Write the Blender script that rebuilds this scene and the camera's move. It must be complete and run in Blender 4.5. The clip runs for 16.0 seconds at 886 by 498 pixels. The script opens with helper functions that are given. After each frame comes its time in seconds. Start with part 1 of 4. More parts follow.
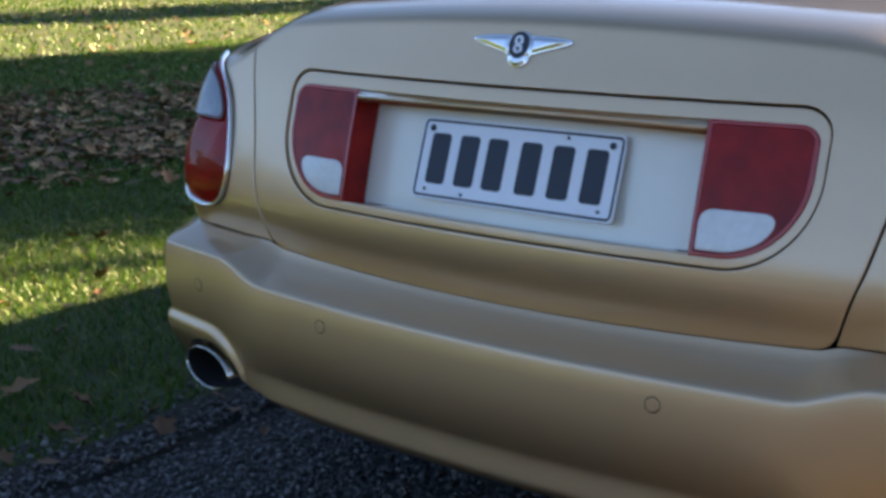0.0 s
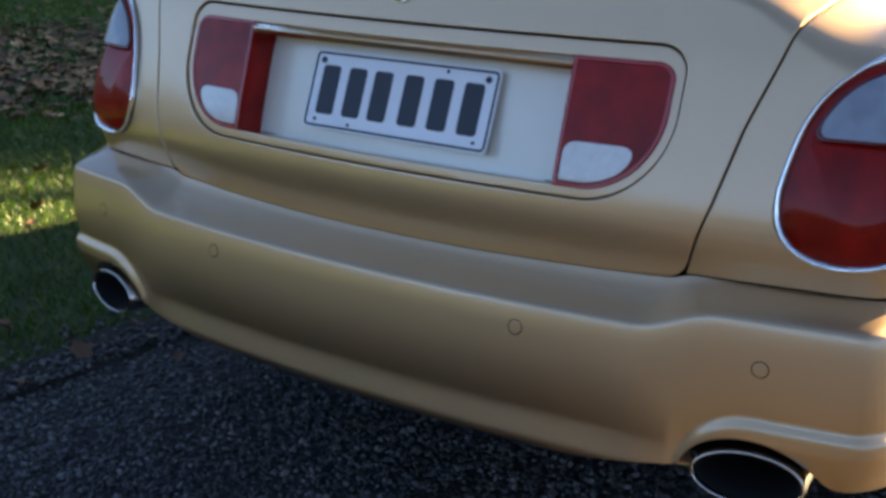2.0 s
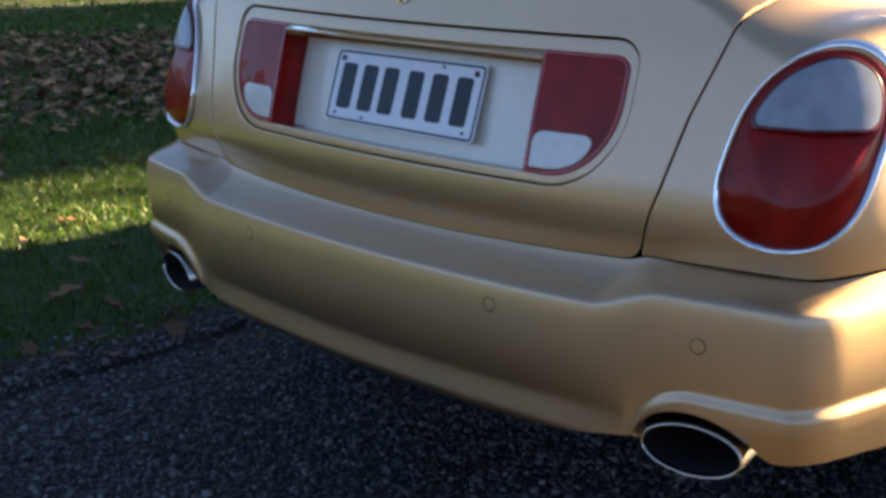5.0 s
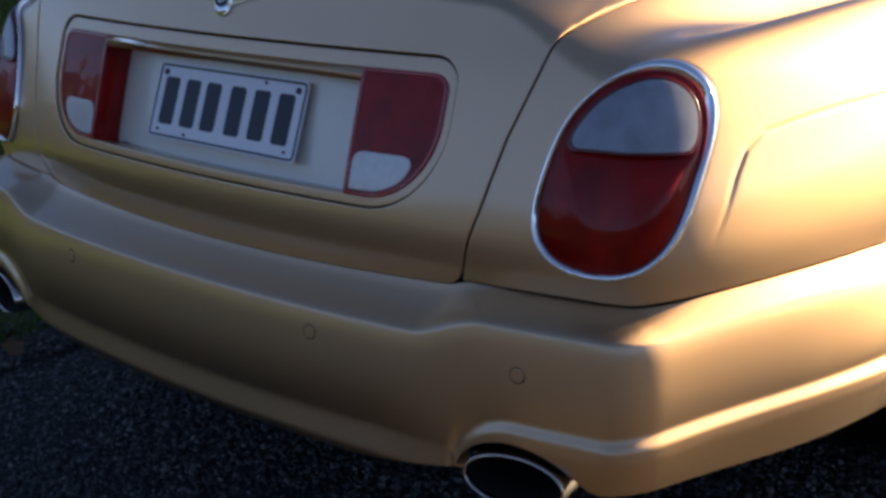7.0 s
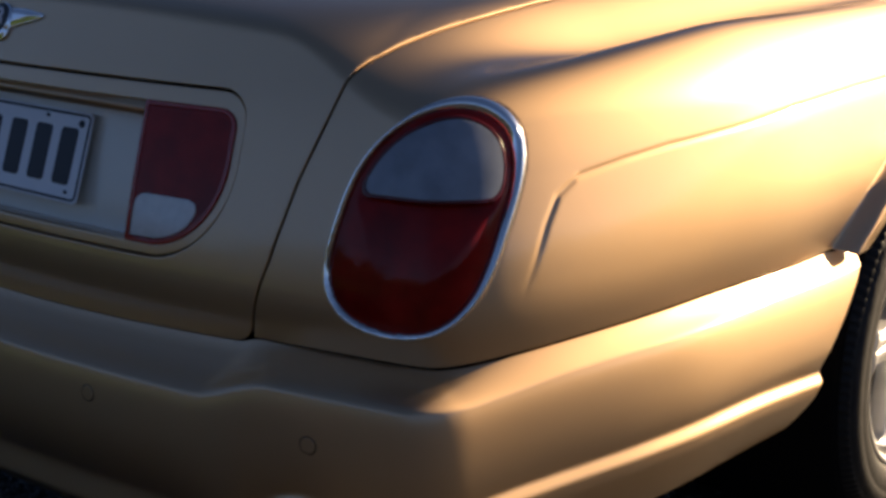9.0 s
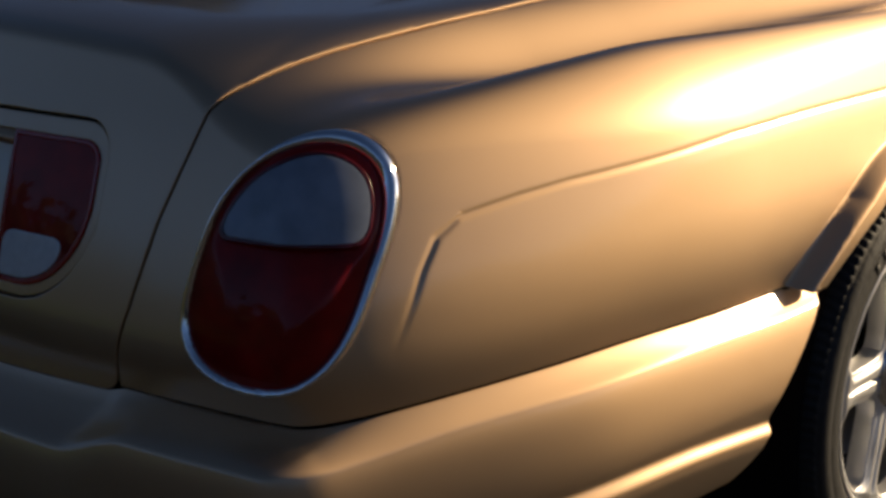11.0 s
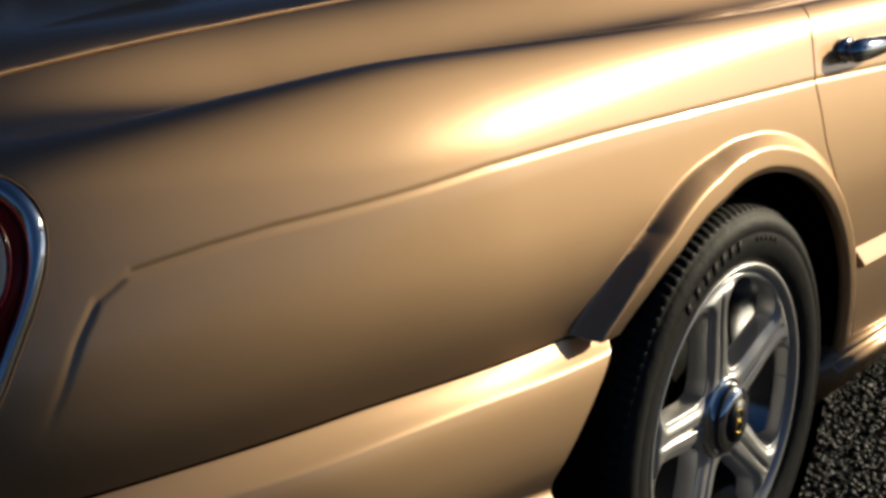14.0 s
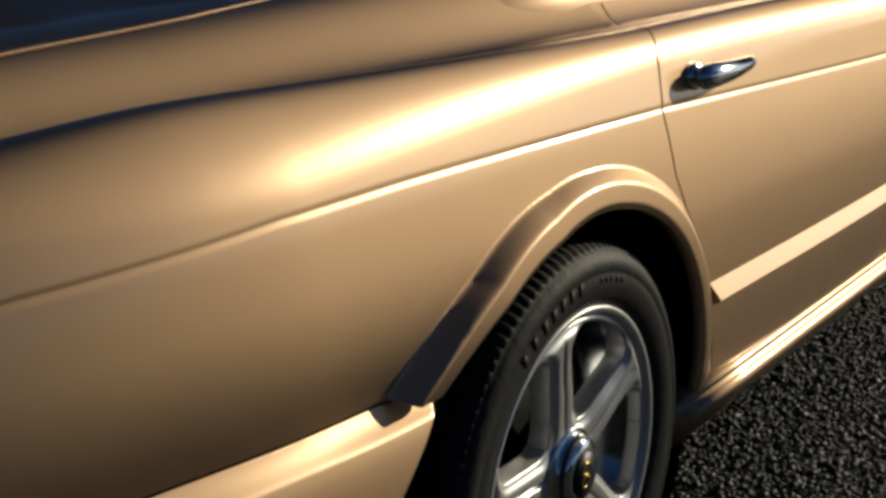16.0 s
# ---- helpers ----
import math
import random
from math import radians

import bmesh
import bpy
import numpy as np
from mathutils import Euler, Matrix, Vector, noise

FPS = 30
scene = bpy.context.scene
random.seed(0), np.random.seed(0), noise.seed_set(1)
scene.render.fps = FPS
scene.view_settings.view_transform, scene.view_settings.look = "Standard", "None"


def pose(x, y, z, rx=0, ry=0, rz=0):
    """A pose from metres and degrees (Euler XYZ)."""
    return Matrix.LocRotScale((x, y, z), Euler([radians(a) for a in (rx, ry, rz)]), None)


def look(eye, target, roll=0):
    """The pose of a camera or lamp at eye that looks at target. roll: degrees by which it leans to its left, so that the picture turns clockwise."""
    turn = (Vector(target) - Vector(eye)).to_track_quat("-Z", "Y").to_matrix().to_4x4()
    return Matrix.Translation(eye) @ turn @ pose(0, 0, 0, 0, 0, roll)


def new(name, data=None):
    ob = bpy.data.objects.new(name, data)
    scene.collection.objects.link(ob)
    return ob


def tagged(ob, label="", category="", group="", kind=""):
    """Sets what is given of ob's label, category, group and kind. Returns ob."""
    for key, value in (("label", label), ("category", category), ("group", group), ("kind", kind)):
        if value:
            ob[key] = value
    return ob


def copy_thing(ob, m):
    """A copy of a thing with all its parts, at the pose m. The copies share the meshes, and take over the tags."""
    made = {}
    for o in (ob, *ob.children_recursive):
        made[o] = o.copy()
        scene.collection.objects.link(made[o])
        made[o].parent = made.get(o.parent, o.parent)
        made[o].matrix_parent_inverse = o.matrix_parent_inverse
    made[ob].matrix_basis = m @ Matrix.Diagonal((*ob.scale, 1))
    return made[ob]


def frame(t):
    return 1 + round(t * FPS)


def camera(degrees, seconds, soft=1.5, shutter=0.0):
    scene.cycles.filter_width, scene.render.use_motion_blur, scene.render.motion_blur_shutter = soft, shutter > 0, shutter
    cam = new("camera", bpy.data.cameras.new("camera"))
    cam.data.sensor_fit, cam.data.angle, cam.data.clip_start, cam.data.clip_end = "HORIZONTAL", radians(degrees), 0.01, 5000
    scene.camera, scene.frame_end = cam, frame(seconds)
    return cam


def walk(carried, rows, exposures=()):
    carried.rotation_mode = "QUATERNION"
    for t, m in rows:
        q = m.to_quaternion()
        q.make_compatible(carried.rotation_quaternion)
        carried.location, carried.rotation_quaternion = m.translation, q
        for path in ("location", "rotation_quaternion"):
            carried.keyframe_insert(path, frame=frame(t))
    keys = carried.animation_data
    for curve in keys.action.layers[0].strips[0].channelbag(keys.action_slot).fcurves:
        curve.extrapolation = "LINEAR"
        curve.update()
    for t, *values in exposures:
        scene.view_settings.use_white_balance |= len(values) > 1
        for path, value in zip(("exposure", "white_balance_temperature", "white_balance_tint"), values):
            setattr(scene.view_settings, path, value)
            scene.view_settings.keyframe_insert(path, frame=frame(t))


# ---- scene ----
cam = camera(36.5, 16.0, soft=3.4)
PATH = [
    (0, (1.155, -1.523, 1.107), (-0.063, -0.006, 0.642), -0.75),
    (0.5, (1.197, -1.534, 1.105), (-0.013, -0.015, 0.624), -0.35),
    (1, (1.232, -1.534, 1.1), (0.056, 0.002, 0.594), 0.41),
    (1.5, (1.272, -1.521, 1.1), (0.109, 0.017, 0.572), 0.50),
    (2, (1.317, -1.507, 1.096), (0.144, 0.021, 0.557), 0.72),
    (2.5, (1.362, -1.489, 1.096), (0.152, 0.007, 0.549), 0.49),
    (3, (1.43, -1.469, 1.094), (0.15, -0.033, 0.546), 0.00),
    (5.5, (1.692, -1.374, 1.119), (0.287, -0.056, 0.582), -1.30),
    (6, (1.7, -1.345, 1.13), (0.329, 0.006, 0.585), -1.15),
    (6.5, (1.705, -1.293, 1.134), (0.363, 0.084, 0.583), -1.20),
    (7, (1.692, -1.253, 1.131), (0.398, 0.169, 0.581), -0.68),
    (7.5, (1.687, -1.193, 1.131), (0.426, 0.258, 0.58), -0.33),
    (8, (1.673, -1.145, 1.131), (0.459, 0.348, 0.584), 0.19),
    (8.5, (1.667, -1.088, 1.137), (0.482, 0.427, 0.589), 0.45),
    (9, (1.678, -1.032, 1.136), (0.496, 0.49, 0.6), 0.43),
    (11.5, (1.778, -0.708, 1.153), (0.493, 0.726, 0.614), -0.40),
    (12, (1.793, -0.657, 1.15), (0.506, 0.777, 0.614), -0.50),
    (12.5, (1.805, -0.612, 1.147), (0.523, 0.827, 0.611), -0.60),
    (13, (1.793, -0.559, 1.137), (0.539, 0.906, 0.606), -0.45),
    (13.5, (1.808, -0.5, 1.135), (0.564, 0.975, 0.608), -0.67),
    (14, (1.793, -0.43, 1.139), (0.592, 1.077, 0.604), -0.04),
    (14.5, (1.786, -0.373, 1.144), (0.626, 1.165, 0.606), 0.40),
    (15, (1.78, -0.32, 1.145), (0.659, 1.249, 0.614), 0.53),
    (15.5, (1.773, -0.276, 1.149), (0.682, 1.314, 0.619), 0.68),
    (16, (1.774, -0.231, 1.152), (0.694, 1.367, 0.624), 0.36),
]
EXPOSURES = [(0, 3.48, 7350, 8), (1.5, 3.46, 7350, 9), (3, 3.27, 7350, 10), (5.5, 3.15, 7200, 11), (6.5, 2.64, 7050, 14), (7, 2.36, 6950, 16), (8, 1.75, 6800, 17), (9, 1.27, 6650, 15), (11.5, 0.27, 6250, 11), (13, -0.14, 5870, 7), (14.5, -0.48, 5480, 5), (16, -0.7, 5330, 4)]
walk(cam, [(t, look(eye, target, roll)) for t, eye, target, roll in PATH], EXPOSURES)

# ---- world and light ----
SUN_EL, SUN_AZ = radians(17.2), radians(64.2)
SUN_DIR = Vector((math.cos(SUN_EL) * math.cos(SUN_AZ), math.cos(SUN_EL) * math.sin(SUN_AZ), math.sin(SUN_EL)))
world = bpy.data.worlds.new("sky")
scene.world = world
world.use_nodes = True
_nt = world.node_tree
_nt.nodes.clear()
_sky = _nt.nodes.new("ShaderNodeTexSky")
_sky.sky_type, _sky.sun_disc = "NISHITA", False
_sky.sun_elevation, _sky.sun_rotation = SUN_EL, math.pi / 2 - SUN_AZ
_sky.air_density, _sky.dust_density, _sky.ozone_density = 0.45, 0.5, 2.4
_bg, _out = _nt.nodes.new("ShaderNodeBackground"), _nt.nodes.new("ShaderNodeOutputWorld")
_bg.inputs["Strength"].default_value = 0.05
_nt.links.new(_sky.outputs[0], _bg.inputs["Color"])
_nt.links.new(_bg.outputs[0], _out.inputs["Surface"])
sun_lamp = bpy.data.lights.new("sun", "SUN")
sun_lamp.energy, sun_lamp.angle, sun_lamp.color = 5.0, radians(0.6), (1.0, 0.77, 0.47)
new("sun", sun_lamp).matrix_world = look(SUN_DIR * 30, (0, 0, 0))


# ---- materials ----
def material(name, color, rough=0.5, metal=0.0, vary=0.0, scale=30.0, bump=0.0, coat=0.0, coat_rough=0.05, trans=0.0, ior=1.45, detail=3.0, fine=0.0, spec=None):
    """A procedural material: base colour with two scales of variation, gloss variation and fine relief."""
    m = bpy.data.materials.new(name)
    m.use_nodes = True
    nt = m.node_tree
    b = nt.nodes["Principled BSDF"]
    b.inputs["Base Color"].default_value = (*color, 1)
    b.inputs["Roughness"].default_value, b.inputs["Metallic"].default_value = rough, metal
    b.inputs["Coat Weight"].default_value, b.inputs["Coat Roughness"].default_value = coat, coat_rough
    b.inputs["Transmission Weight"].default_value, b.inputs["IOR"].default_value = trans, ior
    if spec is not None:
        b.inputs["Specular IOR Level"].default_value = spec
    if vary or bump:
        co = nt.nodes.new("ShaderNodeTexCoord")
        big, small = nt.nodes.new("ShaderNodeTexNoise"), nt.nodes.new("ShaderNodeTexNoise")
        for n, s, d in ((big, scale * 0.12, 2.0), (small, scale, detail)):
            n.inputs["Scale"].default_value, n.inputs["Detail"].default_value = s, d
            nt.links.new(co.outputs["Object"], n.inputs["Vector"])
        add = nt.nodes.new("ShaderNodeMath")
        add.operation = "ADD"
        nt.links.new(big.outputs["Fac"], add.inputs[0])
        nt.links.new(small.outputs["Fac"], add.inputs[1])
        ramp = nt.nodes.new("ShaderNodeMapRange")
        ramp.inputs["From Min"].default_value, ramp.inputs["From Max"].default_value = 0.65, 1.35
        ramp.inputs["To Min"].default_value, ramp.inputs["To Max"].default_value = 1 - vary, 1 + vary
        nt.links.new(add.outputs[0], ramp.inputs["Value"])
        mix = nt.nodes.new("ShaderNodeVectorMath")
        mix.operation = "SCALE"
        mix.inputs[0].default_value = color
        nt.links.new(ramp.outputs[0], mix.inputs["Scale"])
        nt.links.new(mix.outputs[0], b.inputs["Base Color"])
        if bump:
            bp = nt.nodes.new("ShaderNodeBump")
            bp.inputs["Strength"].default_value, bp.inputs["Distance"].default_value = bump, 0.01
            nt.links.new(small.outputs["Fac"], bp.inputs["Height"])
            nt.links.new(bp.outputs[0], b.inputs["Normal"])
    return m


PAINT = material("champagne_gold_paint", (0.600, 0.440, 0.300), rough=0.36, metal=1.0, vary=0.02, scale=9.0)


def flake_paint(m, rough, share, tint, ior, coat_rough):
    """Metallic paint: fine bright flakes, coarser and deeper ones with a broad even sheen, and a clear coat over both."""
    nt = m.node_tree
    fine = nt.nodes["Principled BSDF"]
    coarse, coat = nt.nodes.new("ShaderNodeBsdfAnisotropic"), nt.nodes.new("ShaderNodeBsdfAnisotropic")
    coarse.distribution, coat.distribution = "BECKMANN", "GGX"
    coarse.inputs["Roughness"].default_value, coat.inputs["Roughness"].default_value = rough, coat_rough
    deep, both, over, edge = [nt.nodes.new(k) for k in ("ShaderNodeVectorMath", "ShaderNodeMixShader", "ShaderNodeMixShader", "ShaderNodeFresnel")]
    deep.operation, deep.inputs[1].default_value = "MULTIPLY", tint
    edge.inputs["IOR"].default_value, both.inputs[0].default_value = ior, share
    coat.inputs["Color"].default_value = (1, 1, 1, 1)
    ln = nt.links.new
    ln(fine.inputs["Base Color"].links[0].from_socket, deep.inputs[0])
    ln(deep.outputs[0], coarse.inputs["Color"])
    ln(fine.outputs[0], both.inputs[1])
    ln(coarse.outputs[0], both.inputs[2])
    ln(edge.outputs[0], over.inputs[0])
    ln(both.outputs[0], over.inputs[1])
    ln(coat.outputs[0], over.inputs[2])
    ln(over.outputs[0], nt.nodes["Material Output"].inputs["Surface"])


flake_paint(PAINT, 0.69, 0.62, (0.95, 0.85, 0.68), 1.5, 0.12)
CHROME = material("chrome", (0.78, 0.79, 0.80), rough=0.07, metal=1.0)
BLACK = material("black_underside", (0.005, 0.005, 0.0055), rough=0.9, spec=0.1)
RUBBER = material("tyre_rubber", (0.021, 0.021, 0.021), rough=0.6, spec=0.3, vary=0.3, scale=60, bump=0.12)
BARREL = material("dark_wheel_barrel", (0.27, 0.28, 0.30), rough=0.13, metal=1.0, vary=0.12, scale=40)
ALLOY = material("silver_alloy", (0.62, 0.62, 0.62), rough=0.38, metal=0.62, vary=0.05, scale=40, coat=0.2)
RED = material("red_lens", (0.24, 0.006, 0.004), rough=0.3, spec=0.06, coat=0.32, coat_rough=0.025, vary=0.5, scale=20)
RED_RIM = material("dark_red_lamp_rim", (0.09, 0.003, 0.003), rough=0.25, spec=0.3, coat=0.6, coat_rough=0.03)
RED_EDGE = material("red_lens_edge", (0.32, 0.008, 0.006), rough=0.25, spec=0.4, coat=0.6, coat_rough=0.03)
CLEAR = material("clear_lens", (0.20, 0.225, 0.27), rough=0.22, spec=0.3, coat=0.5, coat_rough=0.04, vary=0.35, scale=24)
LENS = material("white_reversing_lens", (0.62, 0.62, 0.60), rough=0.15, spec=0.4, coat=0.5, coat_rough=0.03, vary=0.10, scale=90)
PANEL = material("pale_plate_panel", (0.70, 0.66, 0.57), rough=0.35, metal=0.1, coat=0.4, coat_rough=0.06, vary=0.03, scale=8)
WHITE = material("plate_white", (0.74, 0.76, 0.80), rough=0.4, vary=0.03, scale=50)
INK = material("dark_ink", (0.012, 0.016, 0.028), rough=0.45)
GLASS = material("tinted_glass", (0.012, 0.014, 0.016), rough=0.04, coat=1.0, coat_rough=0.02)
STEEL = material("exhaust_steel", (0.55, 0.54, 0.52), rough=0.18, metal=1.0, vary=0.08, scale=80)
SOOT = material("soot", (0.004, 0.004, 0.004), rough=0.95)
BRAKE = material("brake_disc_iron", (0.07, 0.068, 0.066), rough=0.45, metal=0.9, vary=0.2, scale=50)
GOLD = material("gilt_emblem", (0.45, 0.33, 0.08), rough=0.3, metal=1.0)
GRASS = material("lawn_soil", (0.030, 0.045, 0.012), rough=0.95, vary=0.5, scale=20, bump=0.6)


# ---- mesh tools ----
def mesh_object(name, verts, faces, mat, parent=None, smooth=True, label=""):
    me = bpy.data.meshes.new(name)
    me.from_pydata([tuple(v) for v in verts], [], [tuple(f) for f in faces])
    me.update()
    if smooth:
        me.polygons.foreach_set("use_smooth", [True] * len(me.polygons))
    for one in (mat if isinstance(mat, (list, tuple)) else [mat]):
        me.materials.append(one)
    ob = new(name, me)
    ob.parent = parent
    return tagged(ob, label)


def part(name, bm, mat, parent, label="", smooth=True):
    me = bpy.data.meshes.new(name)
    bmesh.ops.recalc_face_normals(bm, faces=bm.faces)
    bm.to_mesh(me)
    bm.free()
    if smooth:
        me.polygons.foreach_set("use_smooth", [True] * len(me.polygons))
    me.materials.append(mat)
    ob = new(name, me)
    ob.parent = parent
    return tagged(ob, label)


# ---- car body form: half-width, tail and deck, met in rounded edges ----
def sstep(a, b, v):
    t = np.clip((v - a) / (b - a), 0.0, 1.0)
    return t * t * (3 - 2 * t)


TAIL_Z = [0.20, 0.56, 0.60, 0.635, 0.65, 0.70, 0.78, 0.86, 0.93, 1.0, 1.1]
TAIL_Y = [0.06, 0.046, 0.032, 0.023, 0.0235, 0.034, 0.056, 0.080, 0.106, 0.13, 0.165]


def body_field(p):
    """Below nought inside the car's upper body (without the bumpers)."""
    x, y, z = np.abs(p[:, 0]), p[:, 1], p[:, 2]
    tuck = sstep(1.5, 0.8, y)
    side = 0.946 + 0.022 * sstep(0.9, 2.6, y) - 0.466 * np.maximum(z - 0.62, 0) ** 2 - tuck * 0.82 * np.maximum(0.74 - np.maximum(z, 0.50), 0) ** 2 - (1 - tuck) * 0.16 * np.maximum(0.67 - z, 0) ** 2 - 0.070 * sstep(0.79, 0.1, y)
    side = side - 0.05 * sstep(3.9, 5.3, y) + 0.018 * sstep(0.80, 0.94, z) * (sstep(0.5, 2.4, y) - 0.5)
    tail = sum(w * np.interp(z + d, TAIL_Z, TAIL_Y) for d, w in ((-0.028, 0.12), (-0.014, 0.23), (0.0, 0.30), (0.014, 0.23), (0.028, 0.12))) - 0.001 + 0.155 * x * x
    outer = np.interp(y, [0.15, 0.8, 1.6, 3.6, 5.4], [0.976, 1.012, 1.066, 1.036, 0.90]) - 0.018 * (x / 0.9) ** 2
    inner = np.interp(y, [0.15, 0.8, 1.5, 3.6, 5.4], [0.988, 1.012, 1.03, 1.04, 0.95]) + 0.012 - 0.03 * (x / 0.6) ** 2
    vale = 0.834 - 0.080 * (1.6 - np.clip(y, 0.12, 1.6)) - 0.010 * (1.6 - np.clip(y, 0.12, 1.6)) ** 3
    deck = outer + np.maximum(inner - outer, 0) * sstep(0.0, 1.0, (vale - x) / (vale - 0.59)) - 0.086 * sstep(0.10, 0.62, y) * np.exp(-(((x - vale) / np.where(x < vale, 0.076, 0.060)) ** 2))
    kx = np.interp(z, [0.56, 0.68, 0.80, 0.92], [0.102, 0.114, 0.126, 0.139])
    ky = np.interp(z, [0.56, 0.68, 0.80, 0.92], [0.30, 0.385, 0.45, 0.47])
    ky = ky + (0.14 - ky) * sstep(0.72, 0.46, x)
    kz = 0.11 - 0.076 * sstep(0.72, 0.50, x) * sstep(0.9, 0.5, y) + 0.0395 * sstep(0.64, 0.80, x) * sstep(0.25, 0.8, y)
    a = np.maximum(x - (side - kx), 0) / kx
    b = np.maximum(tail + ky - y, 0) / ky
    c = np.maximum(z - (deck - kz), 0) / kz
    f = np.maximum(y - 4.75, 0) / 0.60
    return np.sqrt(a * a + b * b + c * c + f * f) - 1.0


def lid_foot(x):
    """Height of the boot lid's lower edge."""
    return 0.558 + 0.010 * np.minimum(np.abs(x) / 0.48, 1.0) ** 2


def seam(x, y):
    """Height of the joint between the bumper and the skin above it."""
    side = 0.574 + 0.027 * (1 - np.exp(-np.maximum(y - 0.12, 0) / 0.16)) - 0.018 * sstep(0.5, 0.96, y)
    return side + (lid_foot(x) - 0.0035 - side) * sstep(0.528, 0.484, np.abs(x))


def bumper_field(p):
    """Below nought inside the rear bumper: a face with a crest, and a ledge from the crest up to the skin."""
    x, y, z = np.abs(p[:, 0]), p[:, 1], p[:, 2]
    turn = np.degrees(np.arctan2(x - 0.55, 0.45 - y))
    top = seam(x, y)
    crest = 0.513 + 0.032 * sstep(0.475, 0.595, x)
    crest = crest + (top - 0.033 - crest) * sstep(24, 62, turn)
    over, under = np.maximum(z - crest, 0), np.maximum(crest - z, 0)
    soft = 0.008 - 0.002 * sstep(29, 67, turn)
    rise = (np.sqrt(over * over + soft ** 2) - soft) / np.maximum(np.sqrt((top - crest) ** 2 + soft ** 2) - soft, 0.01)
    roll = sstep(0.40, 0.62, x)
    inset = (1.9 - 1.4 * roll) * np.maximum(under - 0.06, 0) ** 2 + 0.006 * np.exp(-under / 0.02) - 0.006
    low = sum(np.interp(y + d, [0.02, 0.06, 0.15, 0.30, 0.45, 0.58, 0.70, 0.85, 1.0], [0.396, 0.397, 0.406, 0.416, 0.424, 0.423, 0.412, 0.392, 0.37]) for d in (-0.05, 0.0, 0.05)) / 3 - 0.110 * (1 - np.sqrt(1 - np.clip((0.645 - x) / 0.105, 0, 1) ** 2))
    lip = sstep(0.530, 0.552, x)
    inset = inset + lip * (0.006 - 0.0095 * sstep(low + 0.020, low + 0.002, z)) * np.exp(-np.maximum(z - low - 0.02, 0) / 0.03) + roll * 0.9 * np.maximum(low - 0.012 - z, 0) ** 1.35
    inset = inset - 0.055 * np.minimum(under, 0.11) * sstep(45, 80, turn)
    hem = np.maximum(0.358 - z, 0)
    inset = inset + (1 - roll) * (2.2 * np.maximum(0.312 - z, 0) ** 1.4 - 0.62 * hem * hem / (hem + 0.02))
    side = 0.942 + 0.012 * sstep(0.3, 1.0, y) + 0.003 * sstep(0.25, 0.5, y) - inset - 0.17 * (np.sqrt((0.47 - y) ** 2 + 0.12 ** 2) + 0.47 - y)
    tail = -0.027 + 0.143 * x * x + inset
    kx, ky = 0.028, 0.056
    a = np.maximum(x - (side - kx), 0) / kx
    b = np.maximum(tail + ky - y, 0) / ky
    face = (np.sqrt(a * a + b * b) - 1.0) * 0.042
    skin = body_field(np.stack([x, y, top], 1)) * 0.25
    return face + (skin - face) * np.clip(rise, 0, 1.12)


def cast(field, o, d, lo=0.0, hi=1.6):
    """Where rays from inside leave the form."""
    lo, hi = np.full(len(o), lo), np.full(len(o), hi)
    for _ in range(34):
        mid = (lo + hi) / 2
        inside = field(o + d * mid[:, None]) < 0
        lo, hi = np.where(inside, mid, lo), np.where(inside, hi, mid)
    return o + d * ((lo + hi) / 2)[:, None]


def normal_of(field, p, h=4e-4):
    g = np.stack([field(p + h * e) - field(p - h * e) for e in np.eye(3)], 1)
    return g / (np.linalg.norm(g, axis=1, keepdims=True) + 1e-12)


